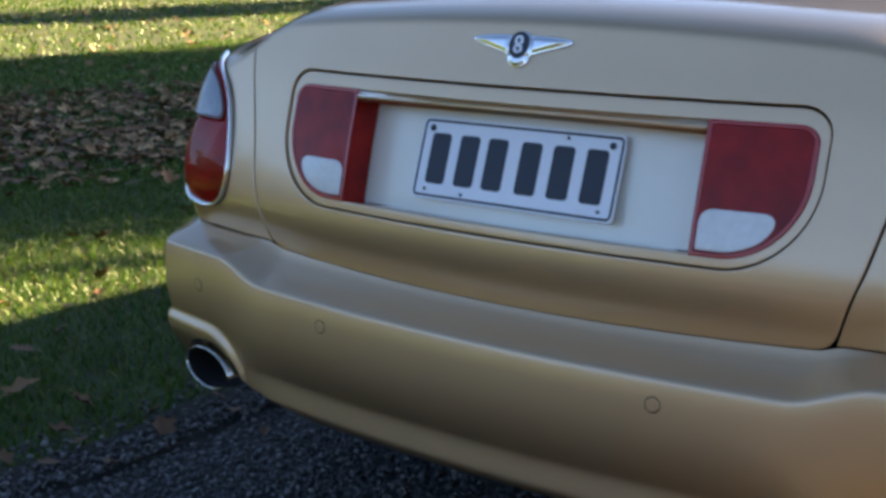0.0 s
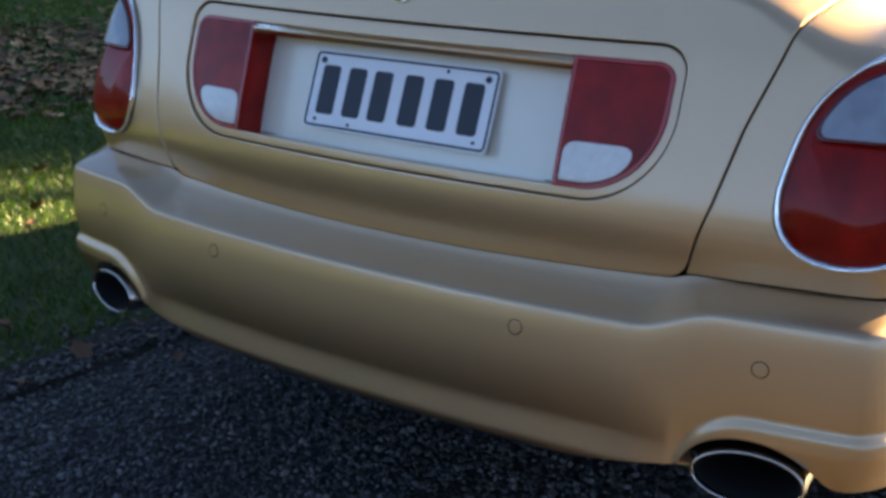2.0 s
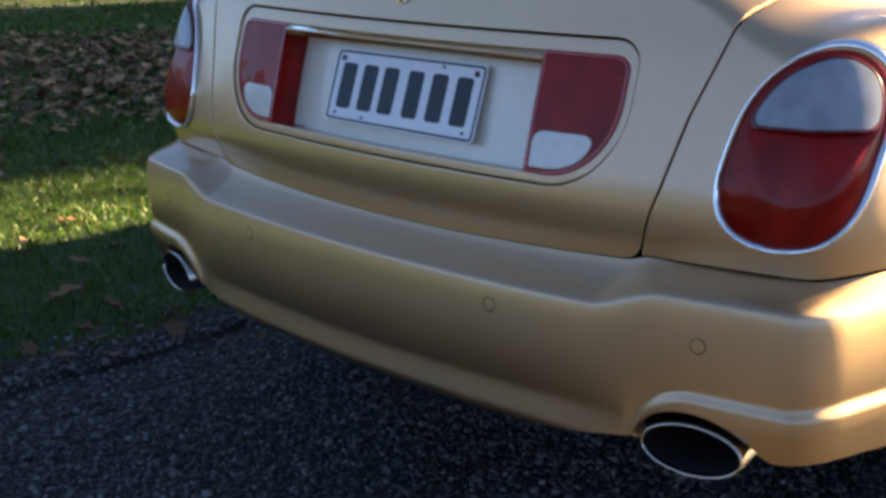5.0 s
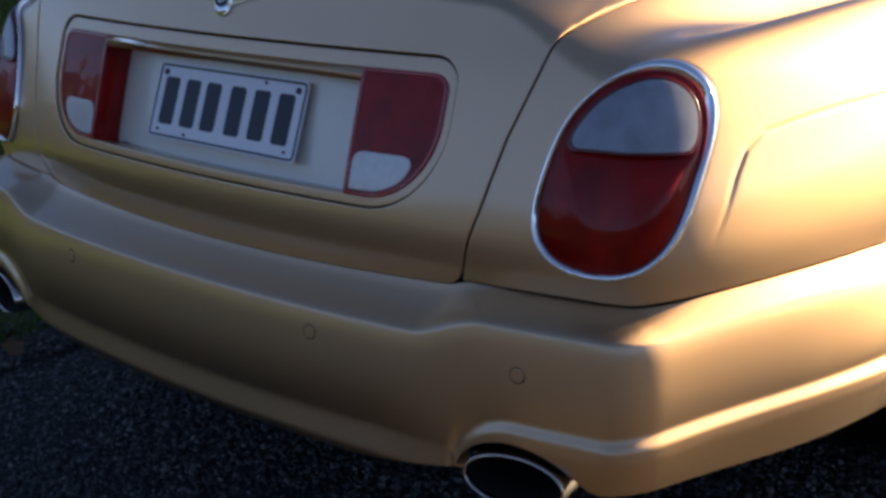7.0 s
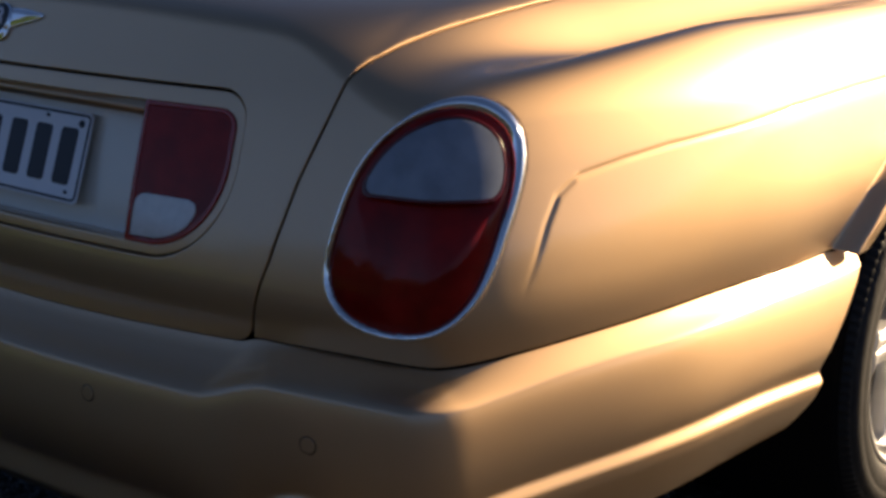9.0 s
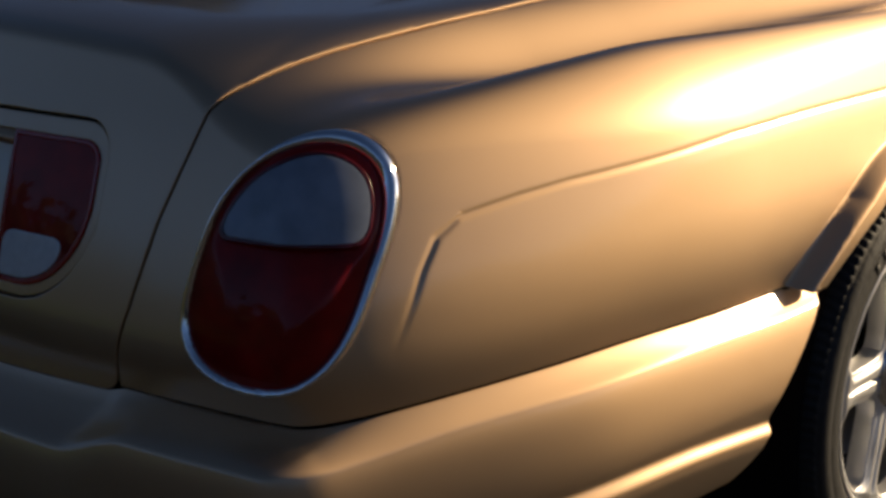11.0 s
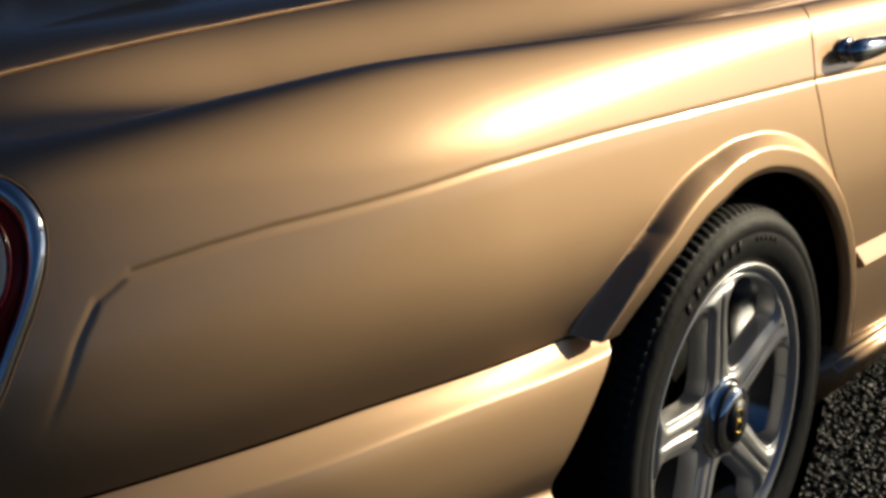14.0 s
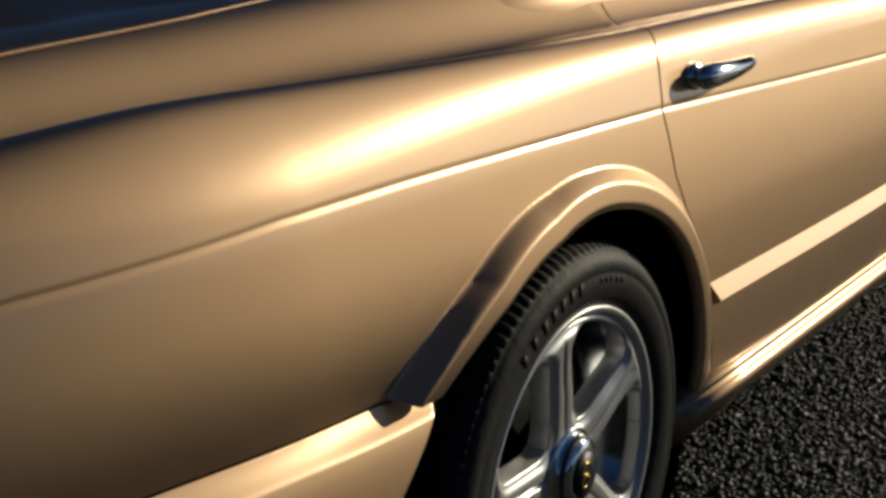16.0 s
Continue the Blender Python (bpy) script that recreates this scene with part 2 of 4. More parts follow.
def patch(name, field, rays, us, vs, sd, mat, parent, depth=0.014, disp=None, label="", flip=False, mirror=False, edge=0.0012, proud=0.0):
    """A panel: the part of a form's skin where sd is below nought, its rim drawn onto sd = 0, rounded over and turned in by depth."""
    us, vs = np.asarray(us, float), np.asarray(vs, float)
    nu, nv = len(us), len(vs)

    def place(iu, iv):
        o, d = rays(np.interp(iu, np.arange(nu), us), np.interp(iv, np.arange(nv), vs))
        return cast(field, o, d)

    gu, gv = [g.ravel().astype(float) for g in np.meshgrid(np.arange(nu), np.arange(nv), indexing="ij")]
    p = place(gu, gv)
    s = sd(p)
    idx = np.arange(nu * nv).reshape(nu, nv)
    quads = np.stack([idx[:-1, :-1], idx[1:, :-1], idx[1:, 1:], idx[:-1, 1:]], -1).reshape(-1, 4)
    quads = quads[(s[quads] < 0).any(1)]
    used = np.unique(quads)
    out = used[s[used] > 0]
    for _ in range(4):
        a, b = gu[out], gv[out]
        q = place(a, b)
        s0 = sd(q)
        su, sv = sd(place(a + 0.05, b)) - s0, sd(place(a, b + 0.05)) - s0
        k = -s0 / (su * su + sv * sv + 1e-14) * 0.05
        gu[out] = np.clip(a + np.clip(k * su, -1.2, 1.2), 0, nu - 1)
        gv[out] = np.clip(b + np.clip(k * sv, -1.2, 1.2), 0, nv - 1)
    p[out] = place(gu[out], gv[out])
    p = p[used]
    remap = np.full(nu * nv, -1)
    remap[used] = np.arange(len(used))
    quads = remap[quads]
    n = normal_of(field, p)
    s = sd(p)
    if disp is not None:
        p = p + n * disp(p, s)[:, None]
    p = p + n * proud
    area = np.linalg.norm(np.cross(p[quads[:, 2]] - p[quads[:, 0]], p[quads[:, 3]] - p[quads[:, 1]]), axis=1)
    quads = quads[area > 1e-9]
    # rim
    e = np.concatenate([quads[:, [0, 1]], quads[:, [1, 2]], quads[:, [2, 3]], quads[:, [3, 0]]])
    key = np.sort(e, 1)
    _, first, count = np.unique(key[:, 0] * len(p) + key[:, 1], return_index=True, return_counts=True)
    rim = e[first[count == 1]]
    ring = np.unique(rim)
    at = np.full(len(p), -1)
    at[ring] = np.arange(len(ring))
    pr, nr = p[ring], n[ring]
    h = 5e-4
    away = np.stack([sd(pr + h * w) - sd(pr - h * w) for w in np.eye(3)], 1)
    away = away - nr * (away * nr).sum(1, keepdims=True)
    away = away / (np.linalg.norm(away, axis=1, keepdims=True) + 1e-9)
    rows = [pr + away * edge * 0.75 - nr * edge * 0.3, pr + away * edge - nr * edge, pr + away * edge - nr * depth]
    verts, faces, base = [p], [quads], len(p)
    prev = ring
    for row in rows:
        cur = base + np.arange(len(ring))
        verts.append(row)
        faces.append(np.stack([prev[at[rim[:, 1]]], prev[at[rim[:, 0]]], cur[at[rim[:, 0]]], cur[at[rim[:, 1]]]], 1))
        base += len(ring)
        prev = cur
    verts, faces = np.concatenate(verts), np.concatenate(faces)
    if mirror:
        verts = verts * (-1, 1, 1)
    if mirror != flip:
        faces = faces[:, ::-1]
    return mesh_object(name, verts, faces.tolist(), mat, parent, label=label)


def rays_lid(u, v):
    z = np.zeros_like(u)
    return np.stack([u, z + 0.42, z + 0.72], 1), np.stack([z, -np.cos(v), np.sin(v)], 1)


def plan_path(u, cx, cy):
    """Round the car's tail: u below 0 across the tail, 0 to 1 round its corner, past 1 along the flank (u - 1 in metres)."""
    phi = np.clip(u, 0, 1) * math.pi / 2
    o = np.stack([cx + np.minimum(u, 0), cy + np.maximum(u - 1, 0)], 1)
    return o, np.stack([np.sin(phi), -np.cos(phi)], 1)


def rays_flank(u, v):
    o, n = plan_path(u, 0.55, 0.55)
    return np.c_[o, np.full(len(u), 0.72)], np.c_[n * np.cos(v)[:, None], np.sin(v)]


def rays_side(u, v):
    """As rays_flank, its rows bent to run along the swage line."""
    return rays_flank(u, v + np.interp(u, WARP_U, WARP_V) * np.exp(-(((v - WARP_0) / 0.16) ** 2)))


def rays_bumper(u, v):
    o, n = plan_path(np.abs(u) - 0.55, 0.55, 0.45)
    sg = np.where(u < 0, -1.0, 1.0)
    return np.c_[o[:, 0] * sg, o[:, 1], v], np.c_[n[:, 0] * sg, n[:, 1], 0 * v]


def dense(*stops):
    """Steps through (value, spacing) stops."""
    out = [stops[0][0]]
    while out[-1] < stops[-1][0]:
        out.append(out[-1] + float(np.interp(out[-1], [a for a, _ in stops], [b for _, b in stops])))
    return np.array(out)


# ---- outlines on the car's skin ----
WHEEL_Y, WHEEL_Z = 1.361, 0.346


def wheel_gap(p):
    return np.hypot(p[:, 1] - WHEEL_Y, p[:, 2] - WHEEL_Z)


def lid_edge(p):
    """Half-width of the boot lid along its run."""
    run = p[:, 2] + np.maximum(p[:, 1] - 0.2, 0)
    return np.interp(run, [0.56, 0.68, 0.78, 0.857, 0.93, 1.02, 1.17, 1.31, 1.45, 1.69, 1.9, 2.3], [0.508, 0.549, 0.573, 0.599, 0.621, 0.626, 0.635, 0.641, 0.647, 0.660, 0.663, 0.66])


def smax(a, b, k):
    h = np.maximum(k - np.abs(a - b), 0) / k
    return np.maximum(a, b) + h * h * k / 4


def sd_lid(p):
    s = smax(np.abs(p[:, 0]) - lid_edge(p) + 0.003, lid_foot(p[:, 0]) - p[:, 2], 0.028)
    return np.maximum(s, p[:, 1] - 1.27)


def sd_recess(p):
    """The rounded opening in the lid for the plate and its lamps."""
    x, z = np.abs(p[:, 0]), p[:, 2]
    low = z < 0.80
    rx, rz = np.where(low, 0.130, 0.045), np.where(low, 0.130, 0.040)
    dx = (x - (0.484 - rx)) / rx
    dz = np.where(low, (0.669 + rz - z) / rz, (z - (0.880 - rz)) / rz)
    e = np.hypot(np.maximum(dx, 0), np.maximum(dz, 0))
    flat = np.maximum(x - 0.484, np.where(low, 0.669 - z, z - 0.880))
    bent = (e - 1) * np.sqrt(rx * rz) * (np.maximum(dx, 0) ** 2 * (rx / np.sqrt(rx * rz)) + np.maximum(dz, 0) ** 2 * (rz / np.sqrt(rx * rz))) / np.maximum(e * e, 1e-6)
    return np.where((dx > 0) & (dz > 0), bent, flat)


def sd_egg(p):
    """The tail lamp's egg outline, seen along the car's corner."""
    h = np.abs(p[:, 0]) * math.cos(radians(37)) + p[:, 1] * math.sin(radians(37))
    s = (p[:, 2] - 0.612) / 0.276
    t = 2 * s - 1
    k = np.where(t < 0, 3.3, 2.6)
    m = 0.636 + 0.090 * np.clip(s, 0, 1.2) ** 1.2
    w, g = (h - m) / 0.104, np.abs(t)
    e = w * w + g ** k - 1
    slope = np.hypot(2 * w / 0.104, k * g ** (k - 1) * 2 / 0.276) + 2.0
    return e / slope


def door_gap(p):
    return np.interp(p[:, 2], [0.2, 0.37, 0.49, 0.607, 0.66, 0.725, 0.82, 0.9, 0.95, 1.0], [1.855, 1.815, 1.780, 1.703, 1.655, 1.617, 1.592, 1.598, 1.625, 1.65])


def crease_line(p):
    """How far a place lies above the swage line, and how strong the line is there."""
    y, z = p[:, 1], p[:, 2]
    line = np.interp(y, [0.26, 0.303, 0.38, 0.45, 0.74, 0.95, 1.6, 2.64], [0.766, 0.793, 0.806, 0.814, 0.831, 0.833, 0.830, 0.808])
    hook = np.interp(z, [0.60, 0.67, 0.74, 0.776, 0.795], [0.188, 0.213, 0.249, 0.274, 0.31])
    return z - line, y - hook


def arch_radii(p):
    """Inner and outer edge of the flared wheel arch, wider towards the bumper."""
    ang = np.degrees(np.arctan2(p[:, 2] - WHEEL_Z, p[:, 1] - WHEEL_Y))
    inner = np.interp(ang, [0, 80, 110, 130, 140, 152, 180], [0.377, 0.371, 0.378, 0.406, 0.430, 0.463, 0.49])
    outer = np.interp(ang, [0, 20, 90, 105, 131, 140, 152, 180], [0.430, 0.430, 0.428, 0.433, 0.461, 0.481, 0.514, 0.54])
    return inner, outer


def flank_disp(p, s):
    up, fore = crease_line(p)
    d = np.minimum(-up, fore)
    fade = sstep(0.64, 0.76, p[:, 2])
    step = (0.0005 * sstep(0.0, 0.012, d) * np.exp(-np.maximum(d, 0) / 0.09) - 0.0012 * np.exp(-((d - 0.002) / 0.0038) ** 2)) * fade
    r = wheel_gap(p)
    inner, outer = arch_radii(p)
    ang = np.degrees(np.arctan2(p[:, 2] - WHEEL_Z, p[:, 1] - WHEEL_Y))
    flat = np.interp(ang, [0, 90, 112, 135, 152, 180], [0.030, 0.034, 0.036, 0.036, 0.035, 0.035])
    ramp = np.clip((outer - r) / np.maximum(outer - inner - flat, 0.012), 0, 1)
    high = np.interp(ang, [0, 80, 105, 130, 150, 180], [0.018, 0.020, 0.026, 0.034, 0.036, 0.036])
    lip = high * (1 - (1 - ramp) ** 1.15) - 0.004 * sstep(0.008, 0.0, r - inner)
    return step + lip * sstep(0.28, 0.36, p[:, 2])


def sd_quarter(p):
    s = np.maximum(lid_edge(p) + 0.003 - np.abs(p[:, 0]), np.where(p[:, 1] < WHEEL_Y, seam(p[:, 0], p[:, 1]) + 0.0045, 0.335) - p[:, 2])
    s = np.maximum(s, p[:, 1] - door_gap(p) + 0.0026)
    s = np.maximum(s, arch_radii(p)[0] - wheel_gap(p))
    return np.maximum(s, -sd_egg(p))


def sd_door(p):
    s = np.maximum(door_gap(p) + 0.0026 - p[:, 1], p[:, 1] - 2.735)
    s = np.maximum(s, 0.335 - p[:, 2])
    return np.maximum(np.maximum(s, arch_radii(p)[0] - wheel_gap(p)), 0.80 - np.abs(p[:, 0]))


def door_disp(p, s):
    z = p[:, 2]
    rub = 0.016 * np.clip((0.518 - z) / 0.032, 0, 1) * sstep(0.477, 0.485, z) * sstep(1.722, 1.735, p[:, 1])
    return flank_disp(p, s) + rub


def bumper_bottom(p):
    return 0.297 + 0.03 * sstep(0.35, 0.6, np.abs(p[:, 0])) + 0.012 * sstep(0.25, 0.7, p[:, 1])


SENSORS = [(-0.66, 0.486), (-0.312, 0.480), (0.304, 0.480), (0.654, 0.486)]


def sd_bumper(p):
    s = np.maximum(p[:, 2] - seam(p[:, 0], p[:, 1]) + 0.0015 * sstep(0.10, 0.16, p[:, 1]) - 0.001 + 0.003 * sstep(0.89, 0.925, p[:, 1]), bumper_bottom(p) - p[:, 2])
    arch = np.interp(p[:, 2], [0.28, 0.336, 0.401, 0.427, 0.57, 0.60], [0.70, 0.766, 0.830, 0.836, 0.984, 1.0])
    s = np.maximum(s, p[:, 1] - arch)
    x, z = np.abs(p[:, 0]) - 0.643, p[:, 2] - 0.300
    port = (np.hypot(x / 0.101, z / 0.086) - 1) * 0.086
    return smax(s, -port, 0.012)


WARP_U, WARP_0 = np.linspace(-0.1, 3.4, 240), radians(14.0)
_lo, _hi = np.full(240, radians(2.0)), np.full(240, radians(30.0))
for _ in range(24):
    _mid = (_lo + _hi) / 2
    _o, _d = rays_flank(WARP_U, _mid)
    _above = crease_line(cast(body_field, _o, _d))[0] > 0
    _lo, _hi = np.where(_above, _lo, _mid), np.where(_above, _mid, _hi)
WARP_V = np.where(WARP_U < 0.55, 0.0, (_lo + _hi) / 2 - WARP_0) * sstep(0.5, 0.8, WARP_U)

# ---- the car ----
car = tagged(new("car"), "champagne-gold metallic saloon car parked on dark gravel beside a lawn", "car")

U_FLANK = np.concatenate([np.linspace(-0.05, 0, 8)[:-1], np.linspace(0, 1, 240)[:-1], 1 + np.linspace(0, 1.34, 350)])
V_HALF = dense((14, 0.14), (16, 0.14), (18, 0.4), (26, 0.5), (60, 0.7), (89.9, 0.8))
V_FLANK = np.radians(np.concatenate([-dense((-14, 0.14), (-12, 0.14), (-9, 0.36), (0, 0.42), (30, 0.46), (62, 0.7))[:0:-1], V_HALF]))
quarter = patch("rear_quarter_panel", body_field, rays_side, U_FLANK, V_FLANK, sd_quarter, PAINT, car, disp=flank_disp)
left = mesh_object("rear_quarter_panel", np.array([v.co * Vector((1, 1, 1)) for v in quarter.data.vertices]) * (-1, 1, 1), [list(f.vertices)[::-1] for f in quarter.data.polygons], PAINT, car)

V_LID = np.radians(dense((-26, 0.7), (60, 0.7), (120, 0.6), (161, 0.35)))


def sd_outer(p):
    """The outer opening of the recess, drawn down a little at its foot."""
    return np.minimum(sd_recess(p), sd_recess(p + np.array([0.0, 0.0, 0.009])))


lid = patch("boot_lid", body_field, rays_lid, np.linspace(-0.70, 0.70, 236), V_LID, lambda p: np.maximum(sd_lid(p), -sd_outer(p)), PAINT, car)

U_BUMP = np.concatenate([-np.linspace(2.12, 1.55, 70)[:-1], -np.linspace(1.55, 0.55, 110)[:-1], np.linspace(-0.55, 0.55, 150)[:-1], np.linspace(0.55, 1.55, 110)[:-1], np.linspace(1.55, 2.12, 70)])
bumper = patch("rear_bumper", bumper_field, rays_bumper, U_BUMP, dense((0.235, 0.005), (0.36, 0.004), (0.48, 0.004), (0.50, 0.0024), (0.625, 0.0024)), sd_bumper, PAINT, car, depth=0.03)

# the plate recess: surround, panel, lamps
X_REC = np.linspace(-0.50, 0.50, 200)
V_REC = np.radians(np.linspace(-12, 30, 75))


def sd_inner(p):
    """The inner opening, which sits lower in the recess."""
    return sd_recess(p + np.array([0.0, 0.0, 0.0085]))


patch("recess_surround", body_field, rays_lid, X_REC, V_REC, lambda p: np.maximum(sd_outer(p) + 0.0050, -(sd_inner(p) + 0.016)), PAINT, lid, depth=0.055, proud=-0.004)


def sd_boot_lamp(p):
    x, z = np.abs(p[:, 0]), p[:, 2]
    return np.maximum(np.maximum(sd_inner(p) + 0.0170, 0.316 - x), -p[:, 0])


def sd_reverse(p):
    x, z = np.abs(p[:, 0]), p[:, 2]
    return np.maximum(smax(z - 0.740, smax(sd_boot_lamp(p) + 0.008, x - 0.436, 0.03), 0.02), 0.673 - z)


def sd_panel(p):
    return np.maximum(sd_inner(p) + 0.017, np.abs(p[:, 0]) - 0.330)


panel = patch("plate_panel", body_field, rays_lid, X_REC, V_REC, sd_panel, PANEL, lid, depth=0.004, proud=-0.054, label="pale satin panel behind the number plate")
for side in (1, -1):
    lamp = patch("boot_lamp", body_field, rays_lid, np.linspace(0.28, 0.50, 60), V_REC, lambda p: np.maximum(sd_boot_lamp(p), -sd_reverse(p)), RED, lid, depth=0.05, proud=-0.003, mirror=side < 0, label="red boot-lid lamp")
    patch("lamp_border", body_field, rays_lid, np.linspace(0.28, 0.50, 110), np.radians(np.linspace(-12, 30, 130)), lambda p: np.maximum(sd_boot_lamp(p) + 0.0006, -(sd_boot_lamp(p) + 0.0045)), RED_EDGE, lamp, depth=0.004, proud=-0.0016, mirror=side < 0, label="bright red lamp border")
    patch("reversing_lens", body_field, rays_lid, np.linspace(0.28, 0.50, 60), V_REC, lambda p: sd_reverse(p) + 0.001, LENS, lamp, depth=0.01, proud=-0.0015, mirror=side < 0, label="clear reversing lens")

# tail lamps at the corners
U_EGG, V_EGG = np.linspace(0.02, 0.98, 280), np.radians(np.linspace(-28, 42, 200))


def bezel_width(p):
    h = np.abs(p[:, 0]) * math.cos(radians(37)) + p[:, 1] * math.sin(radians(37))
    return 0.0105 + 0.010 * sstep(0.66, 0.80, h)


def bezel_disp(p, s):
    t = np.clip(-(sd_egg(p) + 0.001) / (bezel_width(p) - 0.001), 0, 1)
    return 0.012 * np.sin(math.pi * np.clip(t * 0.9 + 0.1, 0, 1)) - 0.003


def lens_disp(p, s):
    return 0.003 + 0.010 * (1 - np.exp(s / 0.03))


def sd_clear(p):
    """The clear upper pane of the tail lamp."""
    q = sd_egg(p) + bezel_width(p) + 0.014
    return smax(q, 0.776 - p[:, 2], 0.02)


for side in (1, -1):
    tail = patch("tail_lamp", body_field, rays_flank, U_EGG, V_EGG, lambda p: np.maximum(sd_egg(p) + bezel_width(p), -sd_clear(p)), RED, car, depth=0.006, disp=lens_disp, mirror=side < 0, label="red egg-shaped tail lamp in a chrome bezel")
    patch("bezel", body_field, rays_flank, U_EGG, V_EGG, lambda p: np.maximum(sd_egg(p) + 0.0042, -(sd_egg(p) + bezel_width(p) + 0.0005)), CHROME, tail, depth=0.01, disp=bezel_disp, mirror=side < 0, label="chrome bezel")
    patch("lamp_border", body_field, rays_flank, U_EGG, V_EGG, lambda p: np.maximum(sd_clear(p) - 0.0035, -(sd_clear(p) - 0.0004)), RED_RIM, tail, depth=0.004, disp=lambda p, s: 0.0046 + 0.010 * (1 - np.exp(sd_egg(p) / 0.03)), mirror=side < 0, label="dark red border of the clear pane")
    patch("clear_pane", body_field, rays_flank, U_EGG, V_EGG, lambda p: sd_clear(p) + 0.0008, CLEAR, tail, depth=0.004, disp=lambda p, s: 0.0045 + 0.010 * (1 - np.exp(sd_egg(p) / 0.03)), mirror=side < 0, label="clear upper pane")

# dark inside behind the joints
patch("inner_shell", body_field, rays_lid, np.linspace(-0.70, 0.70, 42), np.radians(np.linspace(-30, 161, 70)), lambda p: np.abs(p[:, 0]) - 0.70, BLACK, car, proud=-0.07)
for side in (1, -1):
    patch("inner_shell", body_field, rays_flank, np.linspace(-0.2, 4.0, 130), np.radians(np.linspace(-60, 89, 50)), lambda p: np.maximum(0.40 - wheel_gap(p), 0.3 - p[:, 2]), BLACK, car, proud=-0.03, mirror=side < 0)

# rear doors, front doors, wings
V_DOOR = np.radians(np.concatenate([-dense((-14, 0.14), (-12, 0.14), (-9, 0.4), (20, 0.45), (24, 0.14), (34, 0.14), (37, 0.45), (58, 0.6))[:0:-1], dense((14, 0.14), (16, 0.14), (18, 0.4), (40, 0.8), (70, 1.0))]))
U_DOOR = 1 + np.linspace(1.00, 2.22, 200)
for side in (1, -1):
    door = patch("rear_door", body_field, rays_side, U_DOOR, V_DOOR, sd_door, PAINT, car, disp=door_disp, mirror=side < 0)
    patch("front_door", body_field, rays_flank, 1 + np.linspace(2.1, 3.3, 80), np.radians(np.linspace(-58, 70, 90)), lambda p: np.maximum(np.maximum(np.maximum(2.741 - p[:, 1], p[:, 1] - 3.75), 0.335 - p[:, 2]), 0.80 - p[:, 0]), PAINT, car, mirror=side < 0, disp=door_disp)
    patch("front_wing", body_field, rays_flank, 1 + np.linspace(3.15, 4.2, 80), np.radians(np.linspace(-58, 89, 90)), lambda p: np.maximum(np.maximum(np.maximum(3.756 - p[:, 1], p[:, 1] - 4.72), 0.30 - p[:, 2]), 0.377 - np.hypot(p[:, 1] - 4.477, p[:, 2] - 0.346)), PAINT, car, mirror=side < 0)


for sx, sz in SENSORS:
    u0 = math.copysign(1.0, sx)
    span = np.linspace(abs(sx) - 0.03, abs(sx) + 0.03, 60) if abs(sx) < 0.5 else np.linspace(0.55, 1.15, 300)
    sensor = patch("parking_sensor", bumper_field, rays_bumper, np.sort(u0 * span), np.linspace(sz - 0.02, sz + 0.02, 40), lambda p: np.hypot(p[:, 0] - sx, p[:, 2] - sz) - 0.0094, PAINT, bumper, depth=0.002, proud=0.0012, edge=0.0008)
    patch("sensor_ring", bumper_field, rays_bumper, np.sort(u0 * span), np.linspace(sz - 0.02, sz + 0.02, 40), lambda p: np.hypot(p[:, 0] - sx, p[:, 2] - sz) - 0.0113, BLACK, sensor, depth=0.002, proud=0.0004, edge=0.0004, label="dark ring round the sensor")


# ---- boot badge and number plate ----
def sd_wings(p):
    x, z = np.abs(p[:, 0]), p[:, 2] - 0.933
    mid = 0.004 + 0.12 * np.maximum(x - 0.02, 0) - 0.03 * np.maximum(x - 0.05, 0)
    half = 0.0125 * np.clip((0.089 - x) / 0.066, 0, 1) ** 0.7 + 0.0004
    return np.maximum(np.maximum(np.abs(z - mid) - half, x - 0.088), 0.018 - x)


def sd_shield(p):
    x, z = np.abs(p[:, 0]), p[:, 2] - 0.933
    ring = (np.hypot(x / 0.0235, (z - 0.001) / 0.0215) - 1) * 0.022
    return np.minimum(ring, (np.hypot(x / 0.018, (z + 0.014) / 0.013) - 1) * 0.013)


X_BDG, V_BDG = np.linspace(-0.10, 0.10, 150), np.radians(np.linspace(24, 42, 130))
badge = patch("badge", body_field, rays_lid, X_BDG, V_BDG, sd_shield, CHROME, lid, depth=0.006, disp=lambda p, s: 0.004 + 0.003 * sstep(0, 0.006, -s), label="chrome winged boot badge")
for side in (1, -1):
    patch("wing", body_field, rays_lid, np.linspace(0.01, 0.10, 80), V_BDG, sd_wings, CHROME, badge, depth=0.006, disp=lambda p, s: 0.003 + 0.003 * sstep(0, 0.008, -s), mirror=side < 0)
patch("roundel", body_field, rays_lid, X_BDG, V_BDG, lambda p: (np.hypot(p[:, 0] / 0.0165, (p[:, 2] - 0.936) / 0.018) - 1) * 0.0165, INK, badge, depth=0.003, proud=0.0085, label="dark enamel roundel")
for z0 in (0.942, 0.930):
    patch("emblem", body_field, rays_lid, np.linspace(-0.012, 0.012, 30), np.radians(np.linspace(28, 40, 70)), lambda p: np.abs(np.hypot(p[:, 0] / 1.1, p[:, 2] - z0) - 0.0048) - 0.0016, WHITE, badge, depth=0.002, proud=0.0098, label="pale ring emblem")

PLATE = Matrix.Translation((-0.006, 0.0965, 0.7555)) @ Matrix.Rotation(radians(-19.5), 4, "X") @ Matrix.Rotation(radians(90), 4, "X") @ Matrix.Scale(1.03, 4)


